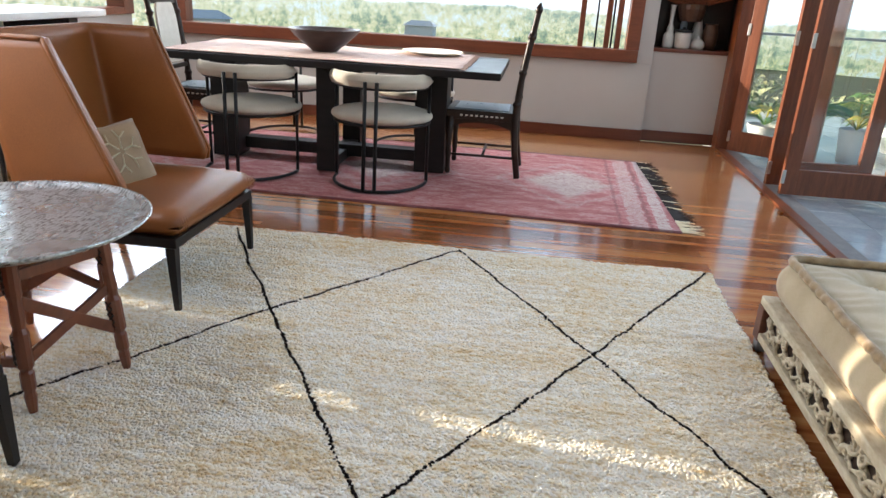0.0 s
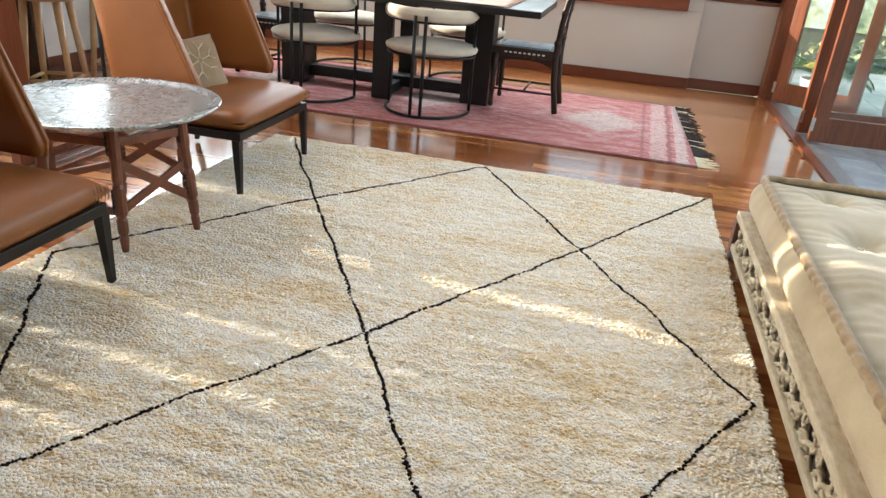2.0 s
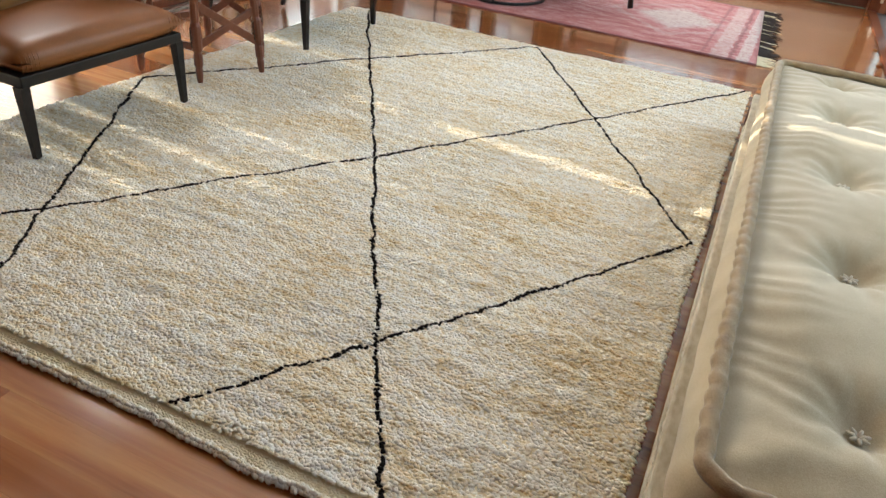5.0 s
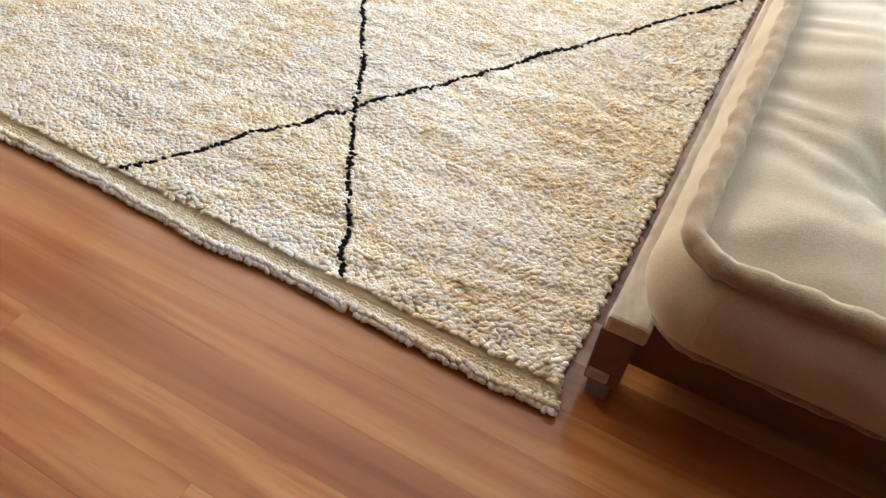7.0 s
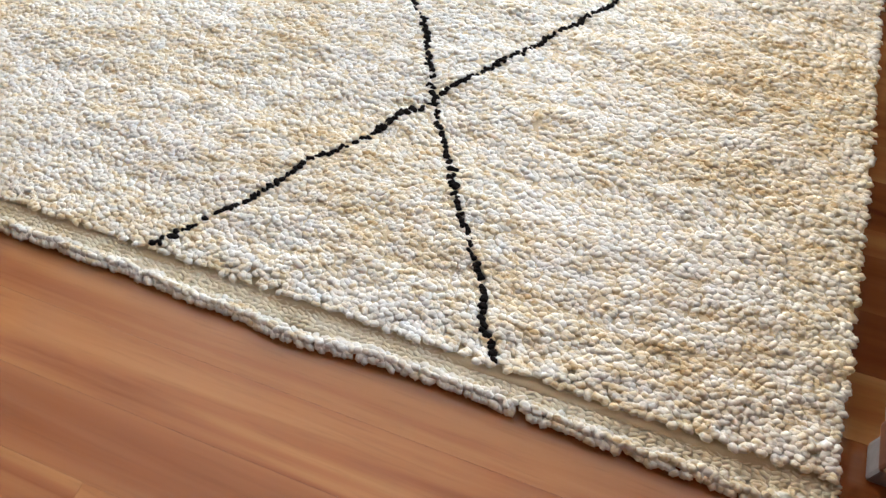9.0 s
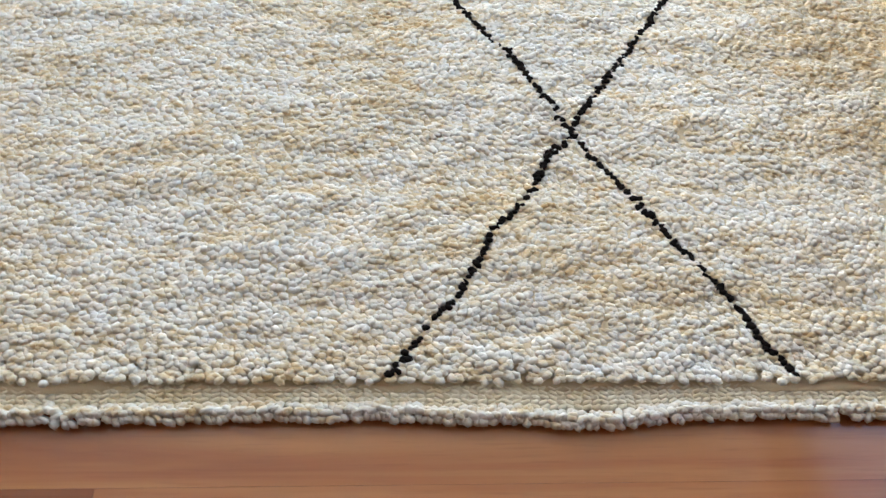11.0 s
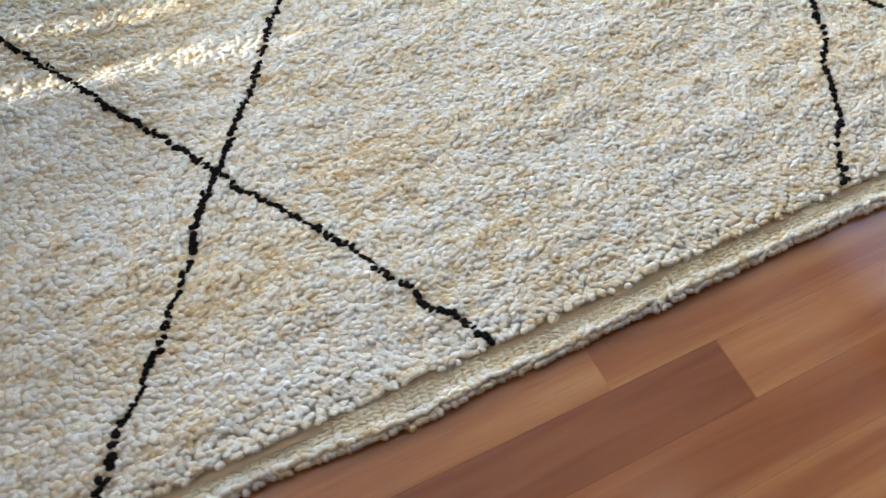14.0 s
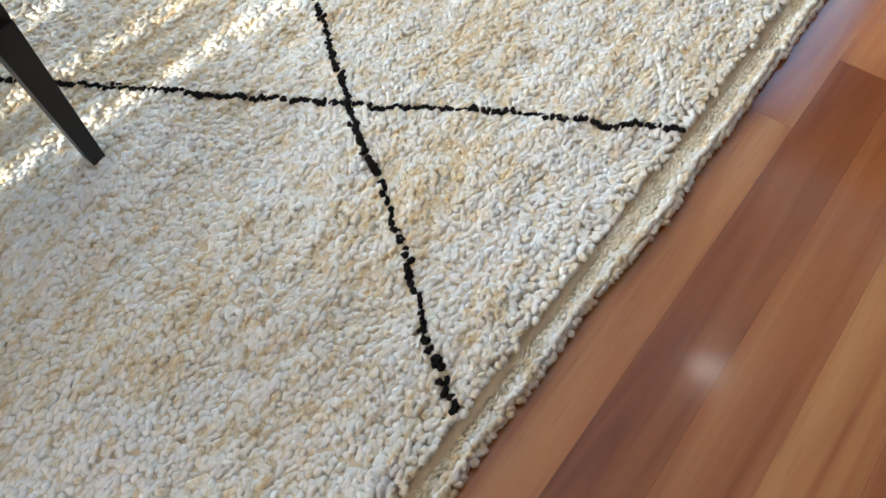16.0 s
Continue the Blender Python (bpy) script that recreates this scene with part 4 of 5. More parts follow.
# ---- cantilever dining chairs ----
def dining_chair():
    c = thing("dining_chair", pose(0, 0, 0), "cream upholstered dining chair with black tubular frame", "chair", "chairs round the dining table")
    seat = bmesh.new()
    bmesh.ops.create_uvsphere(seat, u_segments=32, v_segments=16, radius=1.0)
    for v in seat.verts:
        k = abs(v.co.z) ** 0.75 * (1 if v.co.z > 0 else -1)
        v.co = (v.co.x * 0.315 * (1 - 0.02 * v.co.y), v.co.y * 0.275 + 0.02, 0.43 + k * 0.05)
    part("seat", seat, boucle, c, "cream padded round seat", True)
    # backrest band bent round the back (-y)
    def band(u, v):
        a = math.pi * (1.06 + 0.88 * u)
        r = 1.0 + 0.085 * math.cos(2 * math.pi * v)
        z = 0.655 + 0.042 * math.sin(2 * math.pi * v)
        e = min(1.0, 14 * u, 14 * (1 - u))
        z = 0.655 + (z - 0.655) * e**0.5
        return (0.30 * r * math.cos(a), 0.02 + 0.28 * r * math.sin(a), z)
    part("backrest", sheet(band, 36, 12), boucle, c, "cream padded curved back", True)
    loop = [(0.29 * math.cos(math.pi * (1 + k / 24)), 0.02 + 0.34 * math.sin(math.pi * (1 + k / 24)), 0.022) for k in range(25)]
    part("base_loop", tube(loop, 0.0105, 8), black_metal, c, smooth=True)
    for x in (-0.29, 0.29):
        part("side_post", tube([(x, 0.02, 0.022), (x, 0.02, 0.64)], 0.0105, 8), black_metal, c, smooth=True)
    for x in (-0.034, 0.034):
        part("back_post", tube([(x, -0.318, 0.022), (x, -0.30, 0.655)], 0.0115, 8), black_metal, c, smooth=True)
    part("seat_ring", tube([(0.295 * math.cos(2 * math.pi * k / 32), 0.02 + 0.27 * math.sin(2 * math.pi * k / 32), 0.395) for k in range(32)], 0.009, 6, closed=True), black_metal, c, smooth=True)
    part("back_band", tube([(0.285 * math.cos(math.pi * (1 + k / 20)), 0.02 + 0.285 * math.sin(math.pi * (1 + k / 20)), 0.612) for k in range(21)], 0.009, 6), black_metal, c, smooth=True)
    return c


dc = dining_chair()
dc.matrix_world = pose(-0.478, 4.29, 0)
copy_thing(dc, pose(-1.315, 4.29, 0))
copy_thing(dc, pose(-0.47, 5.40, 0, 0, 0, 180))
copy_thing(dc, pose(-1.50, 5.40, 0, 0, 0, 180))


# ---- carved side chairs ----
def carved_chair(m, label):
    """Faces -x, the back at x = 0.42."""
    c = thing("carved_chair", m, label, "chair", "carved chairs at the table ends")
    part("seat_frame", box((-0.03, -0.20, 0.385), (0.42, 0.20, 0.445), 0.005), carved_wood, c)
    part("woven_seat", box((0.02, -0.155, 0.443), (0.37, 0.155, 0.451), 0.003), blue_glaze, c, "woven blue-grey seat panel")
    for k in range(9):
        for y in (-0.2015, 0.2015):
            part("inlay", box((0.06 + 0.033 * k, y - 0.002, 0.408), (0.078 + 0.033 * k, y + 0.002, 0.418)), ceramic, c, "pale bone inlay")
    prof = [(0.014, 0.02), (0.02, 0.04), (0.015, 0.06), (0.017, 0.12), (0.022, 0.17), (0.016, 0.2), (0.024, 0.3), (0.026, 0.40)]
    for y in (-0.185, 0.185):
        part("leg", lathe(prof, 10, at=(-0.005, y, 0)), carved_wood, c, smooth=True)
        path = [(0.46, 0.02), (0.43, 0.2), (0.415, 0.40), (0.43, 0.62), (0.465, 0.85), (0.50, 1.05), (0.51, 1.12)]
        post = part("back_post", tube([(x, y, z) for x, z in path], 0.021, 8, taper=(1.0, 1.0, 1.15, 0.9, 1.0, 0.85, 0.35)), carved_wood, c, smooth=True)
        for z, x, r in ((0.50, 0.42, 0.029), (0.70, 0.44, 0.027), (0.92, 0.476, 0.029), (1.08, 0.504, 0.024)):
            part("knop", lathe([(0.008, -0.03), (r * 0.8, -0.015), (r, 0.0), (r * 0.8, 0.015), (0.008, 0.03)], 10, at=(x, y, z)), carved_wood, post, smooth=True)
        part("apron", sheet(lambda u, v, y=y: (-0.01 + 0.42 * u, y, 0.385 - v * (0.02 + 0.05 * abs(2 * u - 1) ** 3)), 16, 3, 0.012), carved_wood, c)
    for y in (-0.185, 0.185):
        part("stretcher", tube([(0.0, y, 0.15), (0.44, y, 0.15)], 0.009, 6), carved_wood, c, smooth=True)
    part("stretcher", tube([(0.22, -0.185, 0.15), (0.22, 0.185, 0.15)], 0.009, 6), carved_wood, c, smooth=True)
    for z, x, h in ((0.56, 0.425, 0.03), (1.00, 0.488, 0.05)):
        part("back_rail", box((x - 0.012, -0.17, z - h / 2), (x + 0.012, 0.17, z + h / 2), 0.004), carved_wood, c)
    part("back_panel", sheet(lambda u, v: (0.432 + 0.05 * u + 0.0, (v - 0.5) * 0.26 * (1 - 0.25 * (2 * u - 1) ** 4), 0.59 + 0.39 * u), 16, 8, 0.016), ceramic, c, "pale inset back panel")
    return c


carved_chair(pose(-0.085, 4.79, 0), "dark carved wooden chair with bone inlay and woven seat")
carved_chair(pose(-1.66, 4.82, 0, 0, 0, 180), "dark carved wooden chair with pale back panel at table end")

# ---- daybed ----
BX0, BX1, BY0, BY1 = 1.335, 2.0, 0.045, 2.50
bed = thing("daybed", pose(0, 0, 0), "low whitewashed carved wooden daybed frame", "daybed")
part("top_rail", box((BX0 - 0.008, BY0, 0.170), (BX0 + 0.05, BY1, 0.203), 0.006), whitewash, bed)
part("bottom_rail", box((BX0 - 0.010, BY0, 0.050), (BX0 + 0.024, BY1, 0.078), 0.005), whitewash, bed)
# near-black sheet stands in for the shade in the carving's gaps
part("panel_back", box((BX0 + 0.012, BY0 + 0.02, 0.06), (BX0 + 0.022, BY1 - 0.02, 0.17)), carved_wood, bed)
part("end_board", box((BX0 + 0.03, BY0 + 0.035, 0.075), (BX1, BY0 + 0.06, 0.185), 0.004), red_board, bed, "red-brown end board")
part("end_board", box((BX0 + 0.03, BY1 - 0.045, 0.075), (BX1, BY1 - 0.02, 0.185), 0.004), red_board, bed, "red-brown end board")
part("side_board", box((BX1 - 0.03, BY0, 0.06), (BX1, BY1, 0.19), 0.004), red_board, bed)
part("slat_base", box((BX0 + 0.04, BY0 + 0.045, 0.15), (BX1 - 0.03, BY1 - 0.045, 0.172)), red_board, bed)
for y in (BY0 + 0.002, BY1 - 0.058):
    post = part("corner_post", box((BX0 - 0.012, y, 0.045), (BX0 + 0.04, y + 0.056, 0.17), 0.004), red_board, bed)
    part("foot", box((BX0 - 0.006, y + 0.004, 0.0), (BX0 + 0.03, y + 0.05, 0.045), 0.006), grey_foot, post, "grey worn foot")
    part("foot", box((BX1 - 0.06, y + 0.004, 0.0), (BX1 - 0.01, y + 0.05, 0.06), 0.006), grey_foot, post, "grey worn foot")
rv = random.Random(3)


def front_x(z):
    """The carved front stands almost upright between its rails."""
    return BX0 + 0.001 + 0.06 * (z - 0.078)


y, k = BY0 + 0.055, 0
while y < BY1 - 0.05:
    # one S-scroll of two opposed curls, joined by a leafy stem
    bm = bmesh.new()
    flip = 1 if k % 2 else -1
    for cz, cy, sense in ((0.138, y - 0.012 * flip, 1), (0.104, y + 0.016 * flip, -1)):
        r0, start = rv.uniform(0.019, 0.025), rv.uniform(0, 1.2) + (0 if sense > 0 else math.pi)
        curl = []
        for q in range(15):
            a = start + sense * flip * q / 14 * 2.9 * math.pi
            r = r0 * (1 - q / 19)
            z = cz + r * math.sin(a)
            curl.append((front_x(z) + 0.004 * math.sin(q * 0.9), cy + r * math.cos(a) * 1.3, z))
        tube(curl, 0.0062, 6, bm, taper=[1.15 - 0.03 * q for q in range(15)])
    for s in range(2):
        z0, z1 = ((0.079, 0.166), (0.160, 0.090))[s]
        bend = rv.uniform(0.012, 0.026) * flip * (1 - 2 * s)
        y0, y1 = y + rv.uniform(-0.040, -0.02), y + rv.uniform(0.02, 0.045)
        pts = [(front_x(z0 + (z1 - z0) * h) + 0.005 * math.sin(3 * h + s), y0 + (y1 - y0) * h + bend * math.sin(2 * math.pi * h), z0 + (z1 - z0) * h) for h in (0, 0.2, 0.4, 0.6, 0.8, 1)]
        tube(pts, 0.0062, 6, bm, taper=(0.7, 1.0, 1.5, 1.2, 1.5, 0.5))
    part("carved_scroll", bm, whitewash, bed, smooth=True)
    y += rv.uniform(0.070, 0.082)
    k += 1

# mattress with rolled edges and tufts
CX0, CX1, CY0, CY1 = BX0 + 0.048, 2.03, BY0 + 0.006, BY1 - 0.02
mat = thing("daybed_cushion", pose(0, 0, 0), "tufted natural linen cushion with rolled edges on the daybed", "cushion")
TUFTS = [(x, y) for x in (1.605, 1.86) for y in (0.30, 0.815, 1.345, 1.90, 2.33)]


def cushion_top(x, y):
    z = 0.353
    for tx, ty in TUFTS:
        d = math.hypot(x - tx, (y - ty))
        z -= 0.040 * math.exp(-(d / 0.055) ** 2) + 0.018 * math.exp(-(d / 0.16) ** 2)
        z += 0.0025 * math.sin(10 * math.atan2(y - ty, x - tx)) * math.exp(-((d - 0.08) / 0.06) ** 2)
    m = min(x - CX0, CX1 - x, y - CY0, CY1 - y)
    z += 0.022 * min(1.0, m / 0.12) - 0.004 * max(0, 1 - m / 0.03)
    z += 0.0022 * math.sin(y * 95 + 9 * noise.noise((x * 5, y * 5, 0))) * math.exp(-((x - CX0 - 0.05) / 0.10) ** 2) + 0.006 * noise.noise((x * 5, y * 5, 3))
    return z


bm = sheet(lambda u, v: (CX0 + 0.005 + (CX1 - CX0 - 0.01) * u, CY0 + 0.005 + (CY1 - CY0 - 0.01) * v, cushion_top(CX0 + (CX1 - CX0) * u, CY0 + (CY1 - CY0) * v)), 64, 200)
part("top_panel", bm, linen, mat, smooth=True)


def ring_point(s, z, out):
    """A point on the rounded outline of the cushion."""
    r = 0.05
    w, h = CX1 - CX0 - 2 * r, CY1 - CY0 - 2 * r
    legs = [w, math.pi / 2 * r, h, math.pi / 2 * r, w, math.pi / 2 * r, h, math.pi / 2 * r]
    d = (s % 1.0) * sum(legs)
    corners = [(CX0 + r, CY0, 1, 0), (CX1 - r, CY0 + r), (CX1, CY0 + r, 0, 1), (CX1 - r, CY1 - r), (CX1 - r, CY1, -1, 0), (CX0 + r, CY1 - r), (CX0, CY1 - r, 0, -1), (CX0 + r, CY0 + r)]
    for k, l in enumerate(legs):
        if d <= l or k == 7:
            if k % 2 == 0:
                x, y, a, b = corners[k]
                return (x + a * d + b * out, y + b * d - a * out, z)
            cx, cy = corners[k]
            a = -math.pi / 2 + (k // 2) * math.pi / 2 + d / r
            return (cx + (r + out) * math.cos(a), cy + (r + out) * math.sin(a), z)
        d -= l


def side_point(u, v):
    z = 0.200 + 0.152 * v
    bulge = 0.044 * math.sin(math.pi * v) ** 0.7 + 0.003 * noise.noise((u * 60, v * 3, 0)) + 0.0025 * math.sin(u * 420 + 5 * noise.noise((u * 30, v, 7))) * (v**2)
    return ring_point(u, z, bulge - 0.006)


part("side_panel", sheet(side_point, 260, 10), linen, mat, smooth=True)
part("base_panel", box((CX0 + 0.02, CY0 + 0.02, 0.196), (CX1 - 0.02, CY1 - 0.02, 0.21)), linen, mat)
for z, r in ((0.358, 0.0145), (0.206, 0.009)):
    path = []
    for q in range(600):
        p = Vector(ring_point(q / 600, z, 0.003 + 0.004 * noise.noise((q * 0.11, z * 9, 0)) + 0.0015 * math.sin(q * 1.25)))
        path.append(p + Vector((0, 0, 0.004 * noise.noise((q * 0.13, 4.0, z)))))
    part("rolled_edge", tube(path, r, 8, closed=True, taper=[1 + 0.20 * abs(math.sin(q * 0.62)) ** 0.6 - 0.1 + 0.12 * noise.noise((q * 0.3, 1, 2)) for q in range(600)]), seam_cloth, mat, "ochre stitched rolled edge", True)
for tx, ty in TUFTS:
    bm = bmesh.new()
    for q in range(7):
        a = q * 0.9 + tx * 3
        tube([(tx, ty, cushion_top(tx, ty) + 0.004), (tx + 0.009 * math.cos(a), ty + 0.009 * math.sin(a), cushion_top(tx, ty) + 0.013), (tx + 0.019 * math.cos(a), ty + 0.019 * math.sin(a), cushion_top(tx, ty) + 0.013)], 0.0036, 5, bm, taper=(0.8, 1.1, 0.7))
    part("tuft", bm, pale_yarn, mat, "cream yarn tuft", True)

# ---- niche shelf ----
def pot(name, at, rings, material, label, category):
    o = part(name, lathe(rings, 20), material, None, smooth=True)
    o.location = at
    return tagged(o, label, category)


pot("vase", (1.53, 6.55, 0.795), [(0.0, 0), (0.04, 0), (0.046, 0.02), (0.046, 0.10), (0.034, 0.125), (0.022, 0.13), (0.024, 0.15), (0.0, 0.15)], ceramic, "small cream and blue-grey vase on the niche shelf", "vase")
pot("vase_neck", (1.545, 6.62, 0.795), [(0.0, 0), (0.03, 0), (0.03, 0.16), (0.016, 0.2), (0.02, 0.33), (0.026, 0.35), (0.0, 0.35)], ceramic, "tall pale bottle on the niche shelf", "bottle")
jar = pot("jar", (1.645, 6.52, 0.795), [(0.0, 0), (0.055, 0), (0.066, 0.02), (0.07, 0.125), (0.066, 0.135), (0.0, 0.135)], ceramic, "cream ceramic jar with a dark lid", "jar")
lid = part("lid", lathe([(0.0, 0), (0.078, 0), (0.078, 0.016), (0.03, 0.02), (0.012, 0.03), (0.012, 0.04), (0.0, 0.04)], 20), black_metal, jar, "dark lid", True)
lid.location = (0, 0, 0.137)
pot("teapot", (1.775, 6.53, 0.795), [(0.0, 0), (0.05, 0), (0.058, 0.03), (0.056, 0.06), (0.03, 0.085), (0.012, 0.095), (0.014, 0.11), (0.0, 0.112)], ceramic, "small cream lidded pot with a dark band", "pot")
pot("bottle", (1.66, 6.66, 0.795), [(0.0, 0), (0.028, 0), (0.03, 0.2), (0.012, 0.24), (0.012, 0.29), (0.0, 0.29)], blue_glaze, "blue-grey glass bottle on the niche shelf", "bottle")
pot("bottle", (1.78, 6.66, 0.795), [(0.0, 0), (0.04, 0), (0.05, 0.12), (0.03, 0.24), (0.012, 0.29), (0.0, 0.29)], ceramic, "pale green ceramic bottle on the niche shelf", "bottle")
urn = pot("urn", (1.875, 6.57, 0.795), [(0.0, 0), (0.045, 0), (0.062, 0.06), (0.066, 0.14), (0.05, 0.2), (0.055, 0.215), (0.0, 0.21)], brown_pot, "brown glazed urn on the niche shelf", "urn")
bm = bmesh.new()
for q in range(90):
    r = random.Random(q)
    a, l = r.uniform(-1.2, 1.2), r.uniform(0.18, 0.42)
    o = Vector((1.70 + r.uniform(-0.12, 0.12), 6.60, 1.15))
    d = Vector((math.sin(a) * l, -0.03 + r.uniform(-0.05, 0.03), math.cos(a) * l * 0.6))
    tube([o, o + d * 0.6, o + d], 0.004, 4, bm, taper=(0.5, 1.0, 2.0))
flowers = tagged(part("dried_flowers", bm, dried, None), "rust-coloured dried flower bunch in the niche", "dried flowers")
part("flower_basket", lathe([(0.0, 1.02), (0.09, 1.02), (0.12, 1.12), (0.12, 1.16), (0.0, 1.16)], 20, at=(1.70, 6.62, 0)), brown_pot, flowers, "brown basket")

# ---- counter beyond the dining end ----
ct = thing("counter", pose(-2.95, 4.2, 0), "white-topped counter against the side wall", "counter")
part("worktop", box((-0.33, -0.95, 0.86), (0.33, 0.72, 0.905), 0.006), counter_top, ct)
part("leg_panel", box((-0.28, 0.45, 0.0), (0.22, 0.55, 0.86), 0.004), black_wood, ct, "black end panel")
part("leg_panel", box((-0.28, -0.9, 0.0), (0.22, -0.82, 0.86), 0.004), black_wood, ct, "black end panel")
part("back_panel", box((-0.30, -0.82, 0.1), (-0.27, 0.45, 0.86), 0.003), white_plaster, ct)



def bar_stool(m):
    c = thing("bar_stool", m, "light wooden bar stool beside the white counter", "stool", "bar stools at the counter")
    part("seat", lathe([(0.0, 0.64), (0.15, 0.64), (0.165, 0.652), (0.165, 0.67), (0.15, 0.678), (0.0, 0.672)], 24), stool_wood, c, smooth=True)
    for k in range(4):
        a = math.pi / 4 + k * math.pi / 2
        part("leg", tube([(0.12 * math.cos(a), 0.12 * math.sin(a), 0.645), (0.19 * math.cos(a), 0.19 * math.sin(a), 0.0)], 0.02, 8, taper=(1.1, 0.8)), stool_wood, c, smooth=True)
        b = a + math.pi / 2
        part("stretcher", tube([(0.167 * math.cos(a), 0.167 * math.sin(a), 0.21), (0.167 * math.cos(b), 0.167 * math.sin(b), 0.21)], 0.011, 6), stool_wood, c, smooth=True)
    return c


for x, y in ((-2.36, 3.02), (-2.40, 3.62)):
    bar_stool(pose(x, y, 0, 0, 0, 20))


# ---- deck plants ----
def palm(at, size, label, pot_size):
    p = thing("potted_palm", pose(*at), label, "plant", "potted palms on the deck")
    r, h = pot_size
    part("pot", lathe([(0.0, 0), (r * 0.75, 0), (r, h), (r * 0.93, h), (r * 0.9, h - 0.04), (0.0, h - 0.05)], 24), white_pot, p, "white pot", True)
    for q in range(9):
        rr = random.Random(q + int(at[0] * 10))
        a, up = q * 2.4 + rr.random() * 0.5, 0.55 + 0.4 * rr.random()
        w = Vector((math.cos(a), math.sin(a), 0))
        stem = [Vector((0, 0, h)) + w * size * s * 0.8 + Vector((0, 0, size * (up * 1.2 * s - 0.75 * s * s))) for s in (0, 0.2, 0.4, 0.6, 0.8, 1.0)]
        bm = tube(stem, 0.008, 5)
        side = w.cross(Vector((0, 0, 1)))
        for k in range(18):
            s = 0.3 + 0.7 * k / 18
            i = min(4, int(s * 5))
            o = stem[i].lerp(stem[i + 1], s * 5 - i)
            for sd in (-1, 1):
                l = size * 0.33 * math.sin(math.pi * (0.25 + 0.7 * k / 18))
                tip = o + side * sd * l + w * l * 0.45 + Vector((0, 0, -0.25 * l))
                mid = o.lerp(tip, 0.5) + Vector((0, 0, 0.03))
                v = [bm.verts.new(x) for x in (o, mid + w * 0.012, tip, mid - w * 0.012)]
                bm.faces.new(v)
        part("frond", bm, yellow_leaf if q % 4 == 3 else palm_leaf, p, "yellowing frond" if q % 4 == 3 else "")
    return p


palm((2.68, 7.25, -0.045), 0.62, "green potted palm in a low white pot on the deck", (0.16, 0.14))
palm((3.12, 6.3, -0.045), 0.60, "green potted palm in a white pot on the deck", (0.13, 0.30))
palm((3.75, 6.9, -0.045), 0.75, "tall potted palm near the glass balustrade", (0.15, 0.25))
pot("planter", (2.42, 7.6, -0.045), [(0.0, 0), (0.1, 0), (0.13, 0.3), (0.12, 0.3), (0.0, 0.27)], white_pot, "white planter on the deck", "planter")

# ---- far woods ----
def clump(rows, seed):
    """Leaf clusters: many small bent triangles round each crown."""
    r = np.random.default_rng(seed)
    verts, faces = [], []
    count = 0
    for x, y, z, rad, n in rows:
        d = r.normal(0, 1, (n, 3))
        d /= np.linalg.norm(d, axis=1)[:, None]
        rr = rad * (0.55 + 0.5 * r.random(n))[:, None] * (0.75 + 0.4 * np.sin(d[:, :1] * 5 + x) * np.cos(d[:, 1:2] * 4 + y))
        c = d * rr * (1, 1, 0.85) + (x, y, z)
        s = rad * 0.085
        tri = c[:, None, :] + r.normal(0, s, (n, 3, 3))
        verts.append(tri.reshape(-1, 3))
        faces.append(np.arange(n * 3).reshape(-1, 3) + count)
        count += n * 3
    return np.concatenate(verts), np.concatenate(faces)


rw = np.random.default_rng(11)
rows = []
for i in range(330):
    dist = 55 + 120 * rw.random() ** 1.3
    a = radians(rw.uniform(-42, 50))
    x, y = dist * math.sin(a), 8 + dist * math.cos(a)
    rad = rw.uniform(1.2, 2.6) * (1 + dist / 110)
    top = 0.6 - dist * rw.uniform(0.075, 0.15)
    rows.append((x, y, top - rad, rad, 420))
v, f = clump(rows, 5)
woods = pile("woods", v, f, foliage, "")
woods.parent = None
tagged(woods, "green and yellow treetops below the house, paled by painted haze", "trees", "", "stuff")
rows = []
for i in range(30):
    dist = 95 + 60 * rw.random()
    a = radians(rw.uniform(-40, 48))
    rows.append((dist * math.sin(a), 8 + dist * math.cos(a), -0.045 * dist - 1.0))
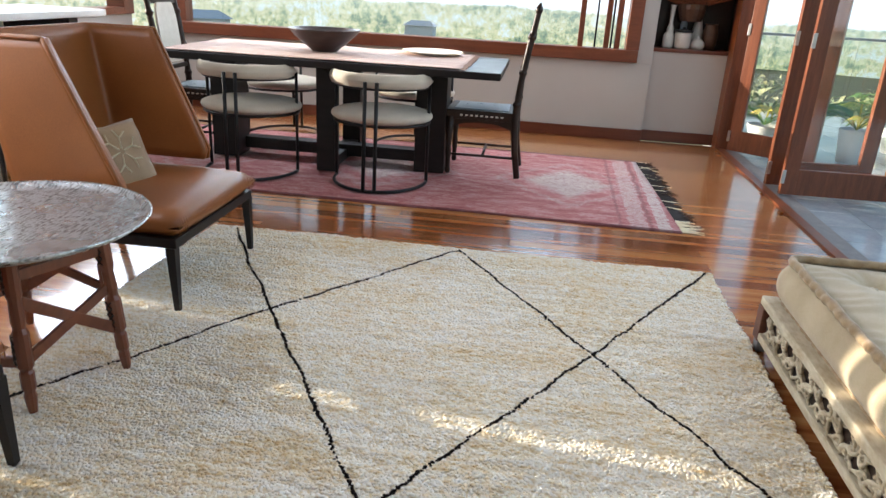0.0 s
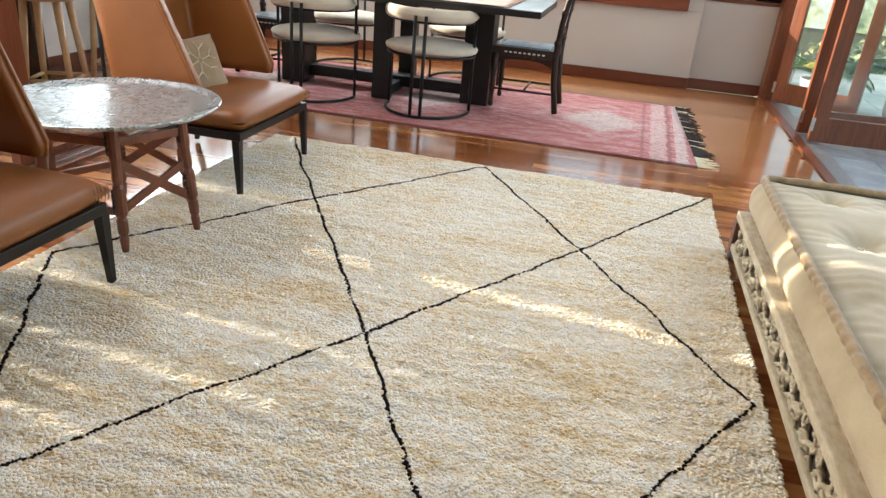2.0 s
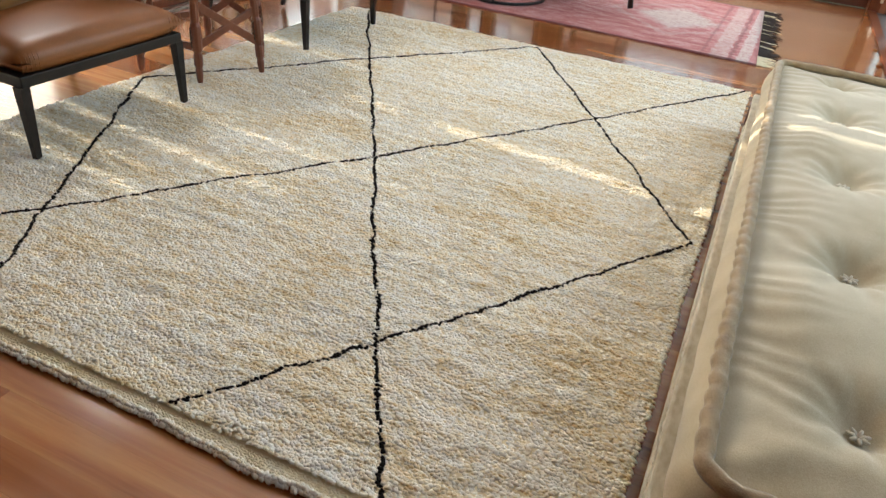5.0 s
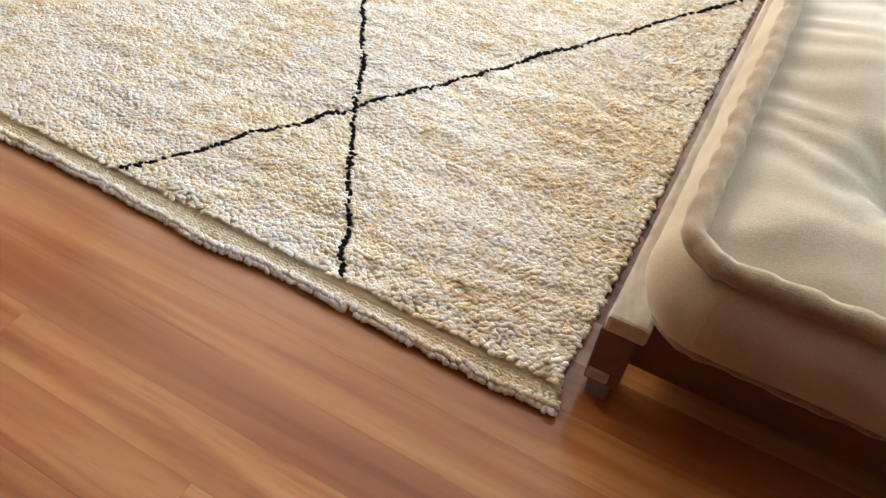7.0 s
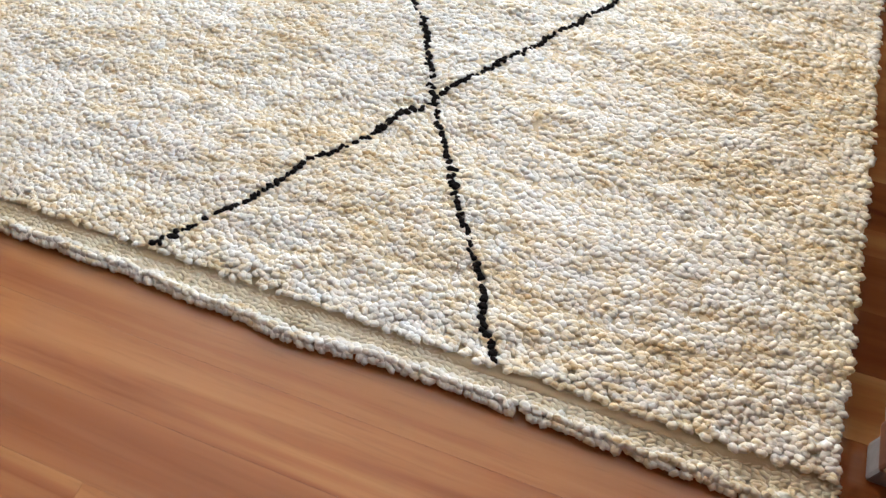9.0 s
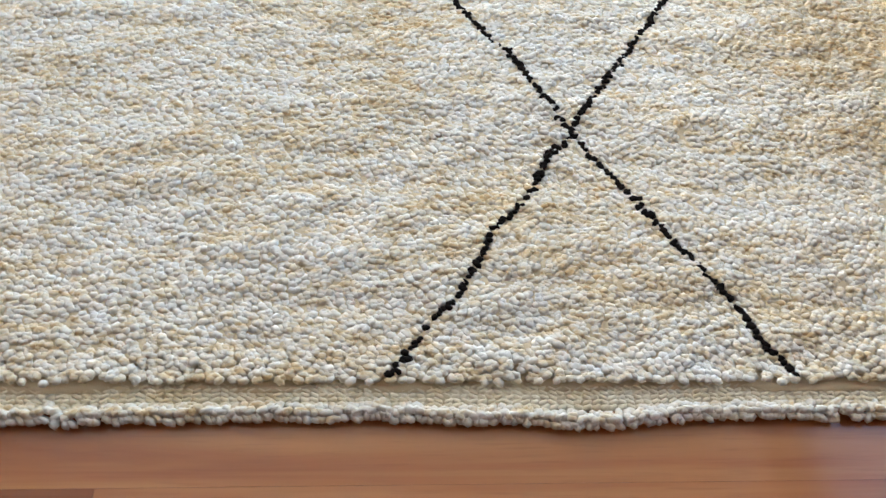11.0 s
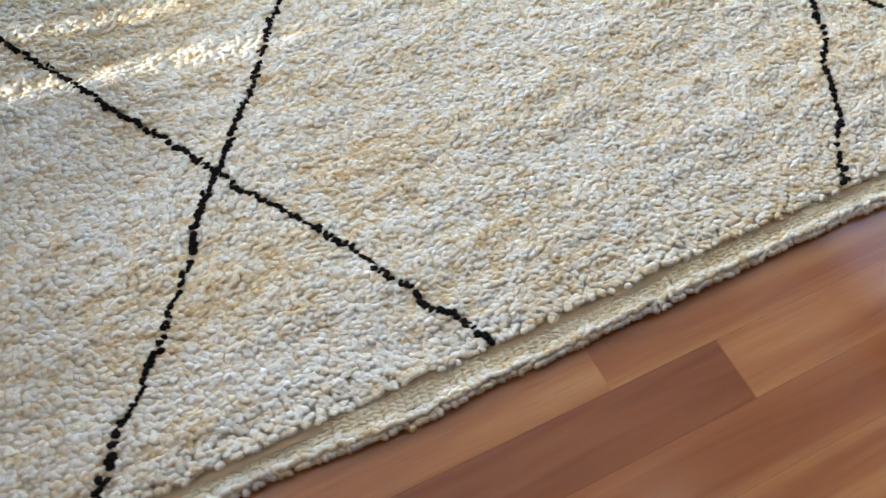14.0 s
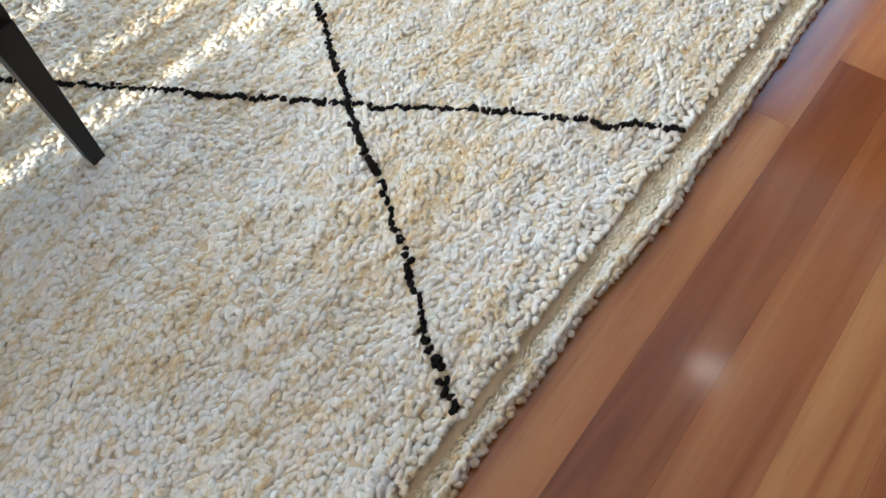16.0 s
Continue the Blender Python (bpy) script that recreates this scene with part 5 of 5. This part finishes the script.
for i, (x, y, z) in enumerate(rows[:3]):
    hs = thing("house", pose(x, y, z, 0, 0, 37 * i), "distant pale house among the trees", "house", "houses in the distance")
    part("wall", box((-3, -2.5, -4), (3, 2.5, 1.0), 0.05), white_plaster, hs)
    bm = bmesh.new()
    pts = [bm.verts.new(p) for p in ((-3.4, -2.9, 1), (3.4, -2.9, 1), (3.4, 2.9, 1), (-3.4, 2.9, 1), (-2, 0, 2.0), (2, 0, 2.0))]
    for q in ((0, 1, 5, 4), (1, 2, 5), (2, 3, 4, 5), (3, 0, 4), (0, 3, 2, 1)):
        bm.faces.new([pts[k] for k in q])
    part("roof", bm, deck_stone, hs)

# ---- floor boards and deck tiles, piece by piece ----
floor = structure("floor", box((-3.4, -4.1, -0.023), (2.02, 6.39, -0.0215)), skirting, "polished honey and red-brown hardwood strip floor", "floor")
rb = random.Random(21)
meshes = {}


def board_mesh(w):
    if w not in meshes:
        bm = box((0, 0.00012, -0.02), (1.0, w - 0.00012, 0.0), 0.0)
        me = bpy.data.meshes.new("board")
        bm.to_mesh(me)
        bm.free()
        me.materials.append(floor_wood)
        meshes[w] = me
    return meshes[w]


y = -4.0
rest = []
named = 0
while y < 6.38:
    w = rb.choice((0.045, 0.09, 0.09))
    x = -3.35 - rb.random()
    while x < 2.02:
        l = rb.uniform(0.9, 2.6)
        a, b = max(x, -3.35), min(x + l, 2.022)
        if b - a > 0.05:
            if -1.0 < y < 4.6 and named < 300:
                o = new("board", board_mesh(w))
                o.parent = floor
                o.location, o.scale = (a + 0.0002, y, 0), (b - a - 0.0004, 1, 1)
                named += 1
            else:
                rest.append((a, b, y, w))
        x += l
    y += w
for group in range(12):
    bm = bmesh.new()
    for a, b, yy, w in rest[group::12]:
        box((a + 0.0002, yy + 0.00012, -0.02), (b - 0.0002, yy + w - 0.00012, 0.0), 0, 1, bm)
    tagged(part("boards", bm, floor_wood, floor), kind="stuff")
tile = bpy.data.meshes.new("tile")
bm = box((0.002, 0.002, 0), (0.298, 0.298, 0.02), 0.002, 1)
bm.to_mesh(tile)
bm.free()
tile.materials.append(deck_stone)
for i in range(9):
    for j in range(27):
        o = new("tile", tile)
        o.parent = deck
        o.location = (2.205 + 0.3 * i, 1.0 + 0.3 * j, -0.044)
